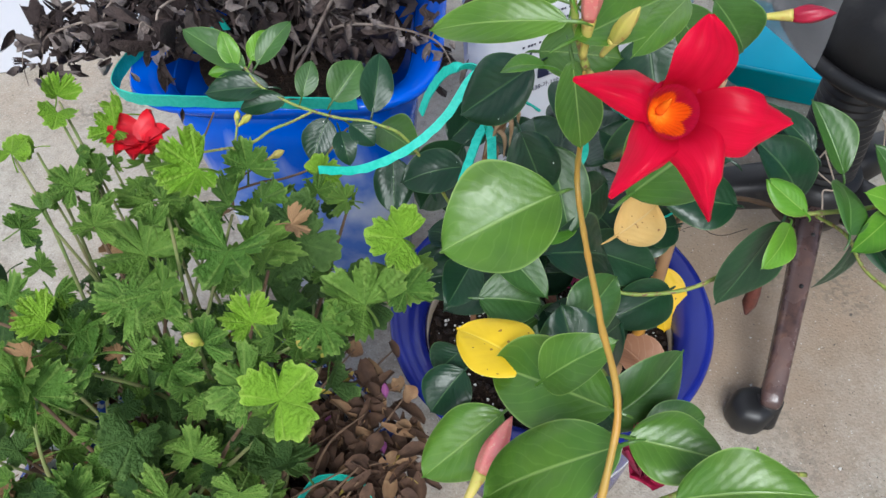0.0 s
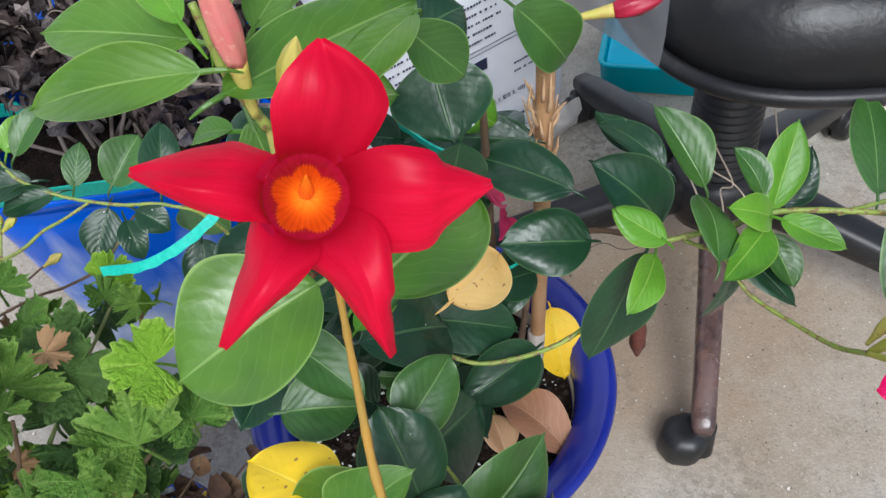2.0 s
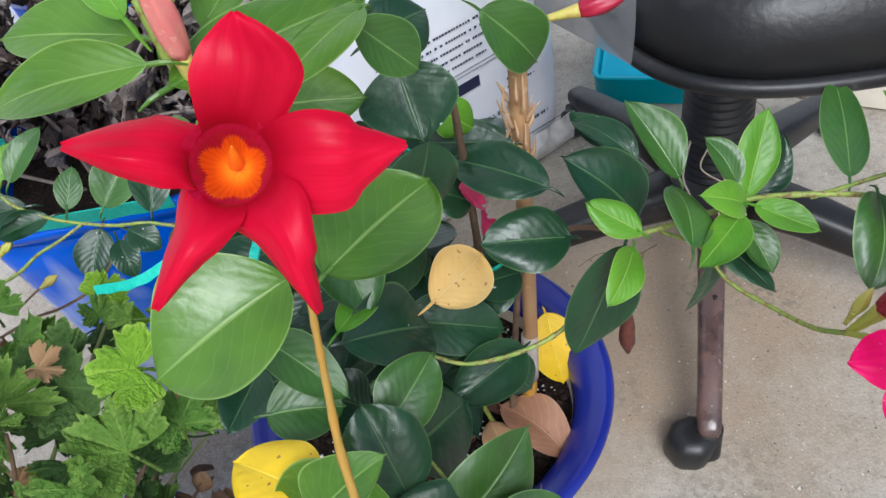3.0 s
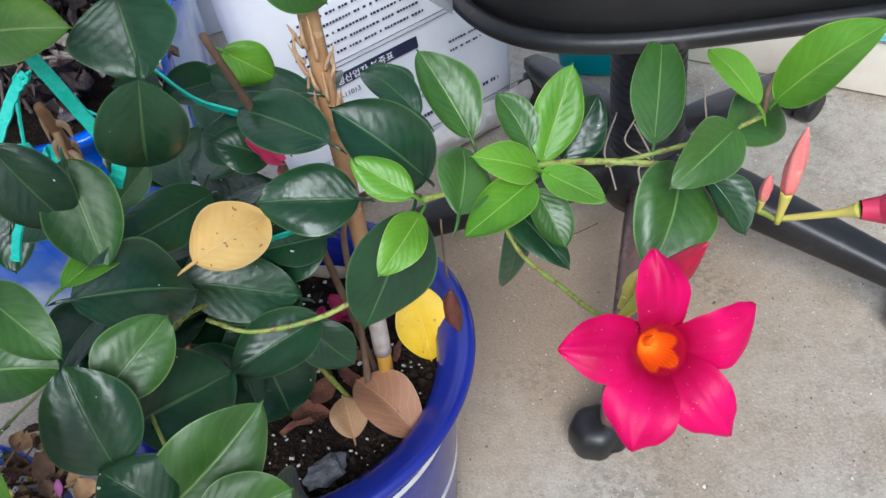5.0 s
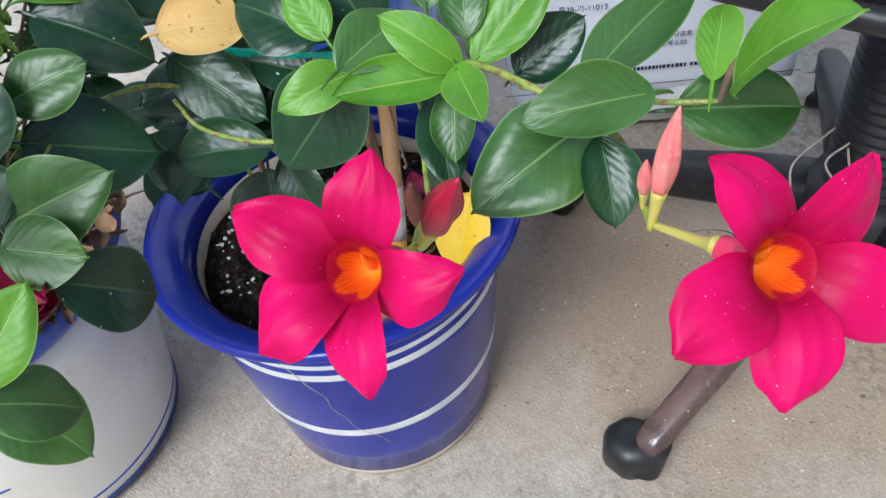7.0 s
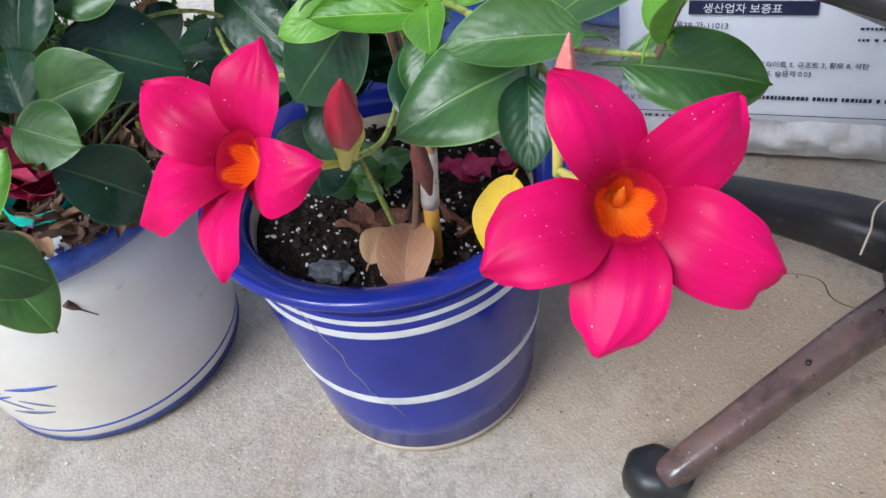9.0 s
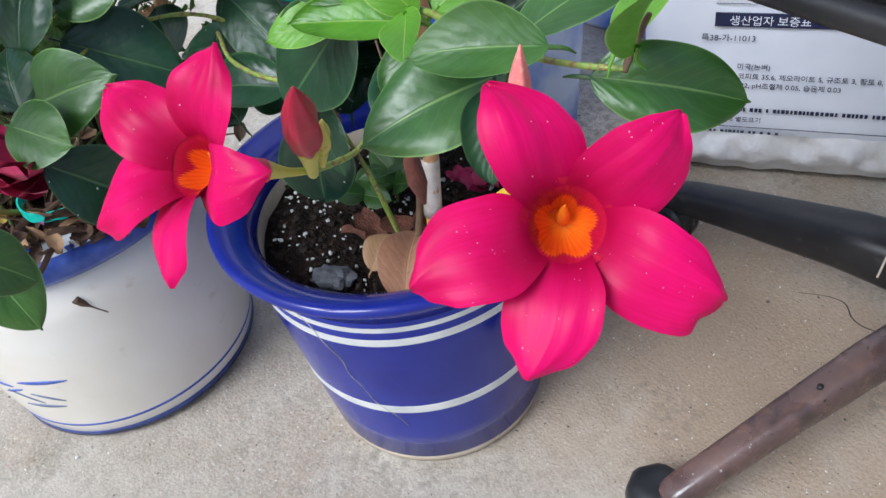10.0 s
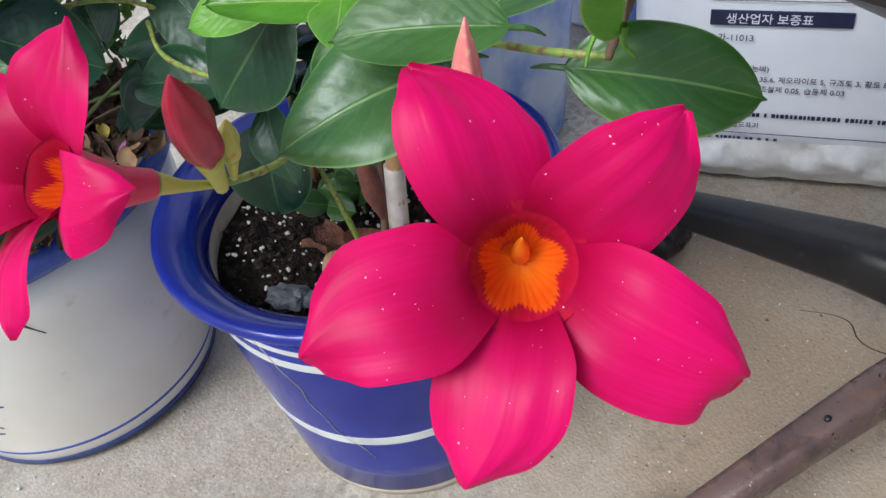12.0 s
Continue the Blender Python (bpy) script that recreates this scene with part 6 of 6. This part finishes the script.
def dead_plant():
    t = thing("dead_plant", (-0.318, 0.325, 0.352), "withered dark brown plant with shrivelled leaves in blue pot", "plant")
    rnd = random.Random(30)
    stems = []
    for k in range(34):
        a = rnd.uniform(0, 6.283)
        b = Vector((-0.318 + 0.07 * rnd.uniform(-1, 1), 0.325 + 0.07 * rnd.uniform(-1, 1), 0.352))
        r = rnd.uniform(0.08, 0.24)
        e = b + Vector((math.cos(a) * r * 1.05 - 0.03, math.sin(a) * r * 0.8, rnd.uniform(0.04, 0.24)))
        m = b.lerp(e, 0.5) + Vector((rnd.uniform(-0.03, 0.03), rnd.uniform(-0.03, 0.03), 0.05))
        line = [b, m, e, e + Vector((math.cos(a) * 0.03, math.sin(a) * 0.02, -0.04))]
        stem(t, line, (0.0022, 0.0014, 0.0007), STEM_GREY)
        stems.append(spline(line, 20))
        for _ in range(2):
            p = Vector(rnd.choice(stems[-1][5:]))
            q = Vector((rnd.uniform(-0.03, 0.03), rnd.uniform(-0.03, 0.03), rnd.uniform(-0.005, 0.03)))
            stem(t, [p, p + 0.6 * q + Vector((0, 0, 0.008)), p + q + Vector((rnd.uniform(-0.01, 0.01), 0, -0.012))], (0.0009, 0.0007, 0.0004), STEM_GREY, "twig")
    for c, m in enumerate((shrivelled("shrivel_dark", (0.022, 0.015, 0.015), (0.105, 0.078, 0.070)), shrivelled("shrivel_grey", (0.10, 0.078, 0.070), (0.36, 0.31, 0.29)))):
        bm = bmesh.new()
        for k in range(1500 if c == 0 else 900):
            p = rnd.choice(rnd.choice(stems)[4:]) + Vector((rnd.gauss(0, 0.014), rnd.gauss(0, 0.014), rnd.gauss(-0.006, 0.014)))
            if p.z < 0.375 or (p.y < 0.16 and p.z < 0.44):
                continue
            ln = rnd.uniform(0.009, 0.026)
            wd = ln * rnd.uniform(0.4, 0.9)
            mt = Matrix.Translation(p) @ Euler((rnd.uniform(-1.4, 1.4), rnd.uniform(0.2, 1.9), rnd.uniform(0, 6.28))).to_matrix().to_4x4()
            g = []
            for i in range(5):
                row = []
                for j in range(4):
                    u, v = i / 4, 2 * j / 3 - 1
                    w = wd / 2 * math.sin(math.pi * (0.1 + 0.85 * u))
                    row.append(bm.verts.new(mt @ Vector((ln * u, w * v * (0.8 - 0.35 * u), 1.0 * wd * v * v * (0.5 + u) + 0.22 * ln * math.sin(5 * u + k) + 0.22 * wd * math.sin(k * v + 5 * u)))))
                g.append(row)
            for p2, q in zip(g, g[1:]):
                for j in range(3):
                    bm.faces.new((p2[j], p2[j + 1], q[j + 1], q[j]))
        ob = held(part("shrivelled_leaves", bm, m, None, "shrivelled brown leaves"), t)
        ob["kind"] = "stuff"


STEM_GREY = worn("stem_grey", (0.30, 0.25, 0.21), (0.17, 0.13, 0.11), 60.0, 0.85, 0.4, 0.001, 4)
dead_plant()


# ---- sacks and loose things behind ----
BAG_O, BAG_E = Vector((-0.18, 0.415, 0)), Vector((0.838, 0.545, 0)).normalized()
BAG_N = Vector((BAG_E.y, -BAG_E.x, 0))


def on_bag(s, z, off=0.0468):
    return BAG_O + BAG_E * s + BAG_N * off + Vector((0, 0, z))


def soil_sack():
    t = thing("soil_sack", (0.05, 0.55, 0), "white printed plastic potting soil sack standing on concrete", "sack")
    s0, s1, hgt = 0.065, 0.455, 0.50
    ns, nz = 44, 40
    bm = bmesh.new()
    sheets = []
    for side in (1, -1):
        g = []
        for i in range(ns + 1):
            row = []
            for j in range(nz + 1):
                a, b = 2 * i / ns - 1, 2 * j / nz - 1
                k = max(0.0, 1 - abs(a) ** 9) ** 0.5 * max(0.0, 1 - abs(b) ** 10) ** 0.5
                s = (s0 + s1) / 2 + a * (s1 - s0) / 2 * (1 - 0.05 * abs(b) ** 3 - (0.04 * (b + 1) if a > 0.8 else 0))
                z = 0.004 + hgt * (b + 1) / 2
                wr = 0.0011 * noise.noise((s * 22, z * 30, side)) + 0.0016 * noise.noise((s * 7, z * 9, side * 3)) * k
                off = -0.003 + side * (0.0475 * k + 0.001) + wr - 0.05 * max(0.0, z - 0.28)
                row.append(bm.verts.new(on_bag(s, z, off)))
            g.append(row)
        for p, q in zip(g, g[1:]):
            for j in range(nz):
                bm.faces.new((p[j], p[j + 1], q[j + 1], q[j]))
        sheets.append(g)
    bmesh.ops.remove_doubles(bm, verts=bm.verts[:], dist=0.0021)
    held(part("sack_body", bm, BAG_WHITE, None, "white plastic with wrinkles"), t)
    fold = bmesh.new()
    grid = []
    for k in range(71):
        f = 0.10 + 0.36 * k / 70
        row = []
        for q in range(9):
            v = q / 8
            lump = noise.noise((f * 34, v * 2.2, 5.0)) * 0.010 + noise.noise((f * 90, v * 3.0, 8.0)) * 0.004
            row.append(fold.verts.new(on_bag(f, 0.060 - 0.050 * v + 0.006 * noise.noise((f * 26, 2.0, v)) * v, 0.0455 + 0.012 * math.sin(math.pi * v) ** 1.5 + 1.5 * lump * math.sin(math.pi * min(1.0, v + 0.12)) + 0.004 * v)))
        grid.append(row)
    for p, q in zip(grid, grid[1:]):
        for r in range(8):
            fold.faces.new((p[r], p[r + 1], q[r + 1], q[r]))
    held(part("bottom_seam", fold, BAG_SEAM, None, "crumpled folded bottom of the sack"), t)

    def panel(name, a, b, z0, z1, mat, label):
        q = rounded_box(b - a, z1 - z0, 0.0012, 0.0004, 1)
        ob = held(part(name, q, mat, None, label, False), t)
        rot = Matrix((BAG_E, Vector((0, 0, 1)), BAG_N)).transposed().to_4x4()
        ob.matrix_basis = Matrix.Translation(on_bag((a + b) / 2, (z0 + z1) / 2, 0.0478)) @ rot
        return ob

    def words(txt, s, z, size, mat, label):
        cu = bpy.data.curves.new("print", "FONT")
        cu.body, cu.size, cu.extrude = txt, size, 0.0002
        tmp = new("print_tmp", cu)
        bpy.context.view_layer.update()
        me = bpy.data.meshes.new_from_object(tmp.evaluated_get(bpy.context.evaluated_depsgraph_get()))
        bpy.data.objects.remove(tmp)
        me.materials.clear()
        me.materials.append(mat)
        ob = held(new("printed_text", me), t)
        ob["label"] = label
        rot = Matrix((BAG_E, Vector((0, 0, 1)), BAG_N)).transposed().to_4x4()
        ob.matrix_basis = Matrix.Translation(on_bag(s, z, 0.0487)) @ rot
    panel("title_block", 0.150, 0.289, 0.2050, 0.2225, PRINT_NAVY, "dark navy printed title block")
    words("생산업자 보증표", 0.1655, 0.2085, 0.0128, BAG_WHITE, "white printed title")
    words("특38-가-11013", 0.136, 0.1875, 0.0100, PRINT_NAVY, "small printed figures")
    words("미곡(논벼)", 0.178, 0.1515, 0.0086, PRINT_NAVY, "printed line")
    words("코피트 35.6, 제오라이트 5, 규조토 3, 황토 8, 석탄", 0.180, 0.1385, 0.0086, PRINT_NAVY, "printed contents line")
    words("32, pH조절제 0.05, 습윤제 0.03", 0.184, 0.1262, 0.0086, PRINT_NAVY, "printed contents line")
    words("유 농", 0.074, 0.1130, 0.0080, PRINT_NAVY, "printed line")
    words("제조장의 소재지 및", 0.070, 0.0995, 0.0080, PRINT_NAVY, "printed line")
    words("사용상 보관상의 주의사항", 0.070, 0.0865, 0.0080, PRINT_NAVY, "printed line")
    rnd = random.Random(6)

    def bars(s, z, end, h=0.0062):
        while s < end:
            w = rnd.choice((0.0026, 0.0034, 0.0040))
            panel("print_bar", s, min(end, s + w), z + 0.0016, z + h - 0.0012, PRINT_NAVY, "")
            s += w + rnd.choice((0.0012, 0.0016, 0.0016, 0.0050))
    bars(0.176, 0.0905, 0.405, 0.0080)
    words("포장대 별도표기", 0.157, 0.0780, 0.0082, PRINT_NAVY, "printed line")
    bars(0.105, 0.0590, 0.235)
    for z in (0.2500, 0.2640, 0.2780, 0.2920, 0.3060):
        bars(0.120 + rnd.uniform(0, 0.02), z, 0.270 + rnd.uniform(0, 0.05), 0.0060)
    for z in (0.186, 0.172):
        bars(0.335, z, 0.385, 0.0058)
    panel("print_rule", 0.062, 0.440, 0.0690, 0.0700, PRINT_NAVY, "thin printed rule")
    panel("print_rule", 0.120, 0.420, 0.2395, 0.2403, PRINT_NAVY, "thin printed rule")
    panel("print_rule", 0.150, 0.420, 0.2330, 0.2338, PRINT_NAVY, "thin printed rule")


BAG_SEAM = worn("bag_seam", (0.62, 0.61, 0.60), (0.48, 0.46, 0.44), 30.0, 0.55, 0.4, 0.003, 3)
soil_sack()


def second_sack():
    t = thing("paper_sack", (0.66, 0.76, 0), "beige sack with teal stripes lying on concrete", "sack")
    bm = bmesh.new()
    nx, ny = 24, 18
    sheets = []
    for side in (1, 0):
        g = []
        for i in range(nx + 1):
            row = []
            for j in range(ny + 1):
                a, b = 2 * i / nx - 1, 2 * j / ny - 1
                k = max(0.0, 1 - abs(a) ** 5) ** 0.5 * max(0.0, 1 - abs(b) ** 5) ** 0.5
                row.append(bm.verts.new((0.20 * a, 0.14 * b, 0.004 + side * k * (0.055 + 0.006 * noise.noise((a * 3, b * 3, 2))))))
            g.append(row)
        for p, q in zip(g, g[1:]):
            for j in range(ny):
                bm.faces.new((p[j], p[j + 1], q[j + 1], q[j]))
    ob = part("sack_body", bm, PAPER_SACK, t)
    for y, w in ((-0.085, 0.016), (-0.035, 0.012)):
        st = part("stripe", rounded_box(0.30, w, 0.0016, 0.0005, 1), TEAL_PRINT, t, "printed teal stripe")
        st.location = (0, y, 0.0605)
    rnd = random.Random(2)
    for k in range(7):
        b = part("print_bar", rounded_box(rnd.uniform(0.010, 0.022), 0.010, 0.0012, 0.0003, 1), PRINT_NAVY, t)
        b.location = (-0.12 + 0.034 * k, -0.060, 0.0615)
    t.rotation_euler = (0, 0, radians(-30))


PAPER_SACK = worn("paper_sack", (0.52, 0.47, 0.38), (0.44, 0.39, 0.31), 14.0, 0.7, 0.3, 0.002, 5)
TEAL_PRINT = worn("teal_print", (0.10, 0.32, 0.40), (0.14, 0.38, 0.45), 30.0, 0.6, 0.0)
second_sack()


def tray():
    """A low turquoise plastic box on the floor behind the chair."""
    t = thing("plastic_tray", (0.275, 0.705, 0), "turquoise plastic tray on concrete behind the chair", "tray")
    t.rotation_euler = (0, 0, radians(-16.6))
    w, d, h = 0.20, 0.20, 0.058

    def ring(k, z, r=0.02):
        out = []
        for cx, cy, a0 in ((w - r, r, -90), (w - r, d - r, 0), (r, d - r, 90), (r, r, 180)):
            for q in range(6):
                a = radians(a0 + 18 * q)
                out.append((cx + (r - k) * math.cos(a), cy + (r - k) * math.sin(a), z))
        return out
    part("tray_body", loft([ring(0.008, 0.001), ring(0.004, 0.004), ring(0.0, h - 0.006), ring(-0.003, h - 0.003), ring(-0.002, h), ring(0.004, h), ring(0.007, h - 0.004), ring(0.009, h - 0.010)]), TURQUOISE, t)
    part("lid", loft([ring(0.010, h - 0.012), ring(0.010, h - 0.006), ring(0.013, h - 0.004)]), CYAN_LID, t, "bright cyan lid")


CYAN_LID = worn("cyan_lid", (0.01, 0.50, 0.70), (0.0, 0.44, 0.64), 12.0, 0.4, 0.05, 0.0004)
tray()


def plastic_sheet():
    m, n, l, p = material("clear_plastic", 0.34, spec=0.5)
    p.inputs["Base Color"].default_value = (0.13, 0.132, 0.142, 1)
    p.inputs["Alpha"].default_value = 0.72
    bump(m, noise_mask(m, 60.0, 0.3, 0.7), 0.6, 0.003)
    a, b, c, d = Vector((0.180, 0.034, 0.560)), Vector((0.122, 0.055, 0.598)), Vector((0.108, 0.060, 0.71)), Vector((0.192, 0.050, 0.70))
    bm = bmesh.new()
    g = []
    for i in range(13):
        row = []
        for j in range(13):
            u, v = i / 12, j / 12
            q = a.lerp(b, u).lerp(d.lerp(c, u), v)
            row.append(bm.verts.new(q + Vector((0.3, -0.9, 0.2)) * (0.006 * noise.noise((u * 2.5, v * 2.5, 4)) + 0.012 * u * (1 - u))))
        g.append(row)
    for p2, q in zip(g, g[1:]):
        for j in range(12):
            bm.faces.new((p2[j], p2[j + 1], q[j + 1], q[j]))
    ob = tagged(part("plastic_bag", bm, m), "clear crumpled plastic bag hanging over chair seat", "plastic bag")


plastic_sheet()


def strings():
    for pts in ([(0.335, 0.303, 0.232), (0.3228, 0.2861, 0.2152), (0.3514, 0.2752, 0.1928), (0.3647, 0.2639, 0.1775), (0.3685, 0.2490, 0.1643)],
                [(0.335, 0.303, 0.226), (0.3514, 0.2752, 0.1920), (0.3349, 0.2667, 0.1944), (0.3343, 0.2519, 0.1835), (0.336, 0.240, 0.165)],
                [(0.318, 0.318, 0.232), (0.2988, 0.2749, 0.2185), (0.3031, 0.2571, 0.2029), (0.3063, 0.2411, 0.1891)],
                [(0.392, 0.357, 0.250), (0.4188, 0.3637, 0.2268), (0.4192, 0.3376, 0.2067), (0.4171, 0.3059, 0.1836)]):
        tagged(part("string", tube(pts, (0.0011, 0.0010), 6, 40), TWINE), "beige twine dangling from the chair column", "string", "chair strings")


TWINE = worn("twine", (0.52, 0.43, 0.34), (0.42, 0.34, 0.26), 200.0, 0.85, 0.4, 0.0006, 4)
strings()


def pot_marks():
    """Brush strokes and stuck bits on the cream pot."""
    cx, cy = -0.305, -0.228

    for a, z, ln, wd, tilt, mat in ((-42, 0.120, 0.050, 0.007, 1, INK_BLUE), (-50, 0.074, 0.046, 0.006, 2, GREY_BLUE), (-45, 0.092, 0.030, 0.004, -24, GREY_BLUE), (-55, 0.090, 0.032, 0.004, -30, GREY_BLUE),
                                    (-58, 0.100, 0.028, 0.004, 24, INK_BLUE), (-64, 0.112, 0.040, 0.007, -8, INK_BLUE)):
        rings = []
        for k in range(9):
            u = k / 8
            w = max(0.0003, wd / 2 * math.sin(math.pi * u) ** 0.8)
            ang = radians(a) + (u - 0.5) * ln / 0.145
            zz = z + (u - 0.5) * ln * math.tan(radians(tilt))
            ring = []
            for dz, o in ((w, 0.0), (w * 0.6, 0.0009), (-w * 0.6, 0.0009), (-w, 0.0), (0, -0.001)):
                r = white_radius(zz + dz) + o
                ring.append((r * math.cos(ang), r * math.sin(ang), zz + dz))
            rings.append(ring)
        part("brush_stroke", loft(rings), mat, WPOT, "blue brushed leaf stroke")
    a = radians(-11)
    pts = [Vector((white_radius(z) * math.cos(a + d), white_radius(z) * math.sin(a + d), z)) for d, z in ((-0.045, 0.222), (-0.02, 0.214), (0.005, 0.207), (0.065, 0.192))]
    tagged(part("dry_sepal", tube([p + Vector((cx, cy, 0)) for p in pts], (0.0042, 0.0036, 0.0010, 0.0006), 7, 16), STEM_BROWN), "dry dark flower remnant stuck on the cream pot", "dried flower")


def white_radius(z):
    """Outside radius of the cream pot at a height."""
    pro = ((0.010, 0.1395), (0.03, 0.1430), (0.07, 0.1500), (0.11, 0.1560), (0.15, 0.1610), (0.20, 0.1655), (0.25, 0.1680))
    for (z0, r0), (z1, r1) in zip(pro, pro[1:]):
        if z <= z1:
            return r0 + (r1 - r0) * max(0.0, z - z0) / (z1 - z0)
    return pro[-1][1]


pot_marks()


def floor_crack():
    """A hairline crack in the concrete."""
    pts = [(0.185, 0.352, 0.0004), (0.21, 0.368, 0.0004), (0.229, 0.371, 0.0004), (0.246, 0.358, 0.0004), (0.266, 0.357, 0.0004), (0.30, 0.372, 0.0004)]
    ob = part("floor_crack", tube(pts, (0.0006, 0.0008, 0.0005), 5, 60), BARK)
    tagged(ob, "dark hairline crack in the concrete floor", "crack", kind="structure")


floor_crack()
scatter(190, 0.0028, 0.9, (0.15, 0.1, 0.0012), PERLITE, "grit", None, "").update_tag()
grit = bpy.data.objects["grit"]
tagged(grit, "pale grit and crumbs scattered on concrete", "grit", kind="stuff")
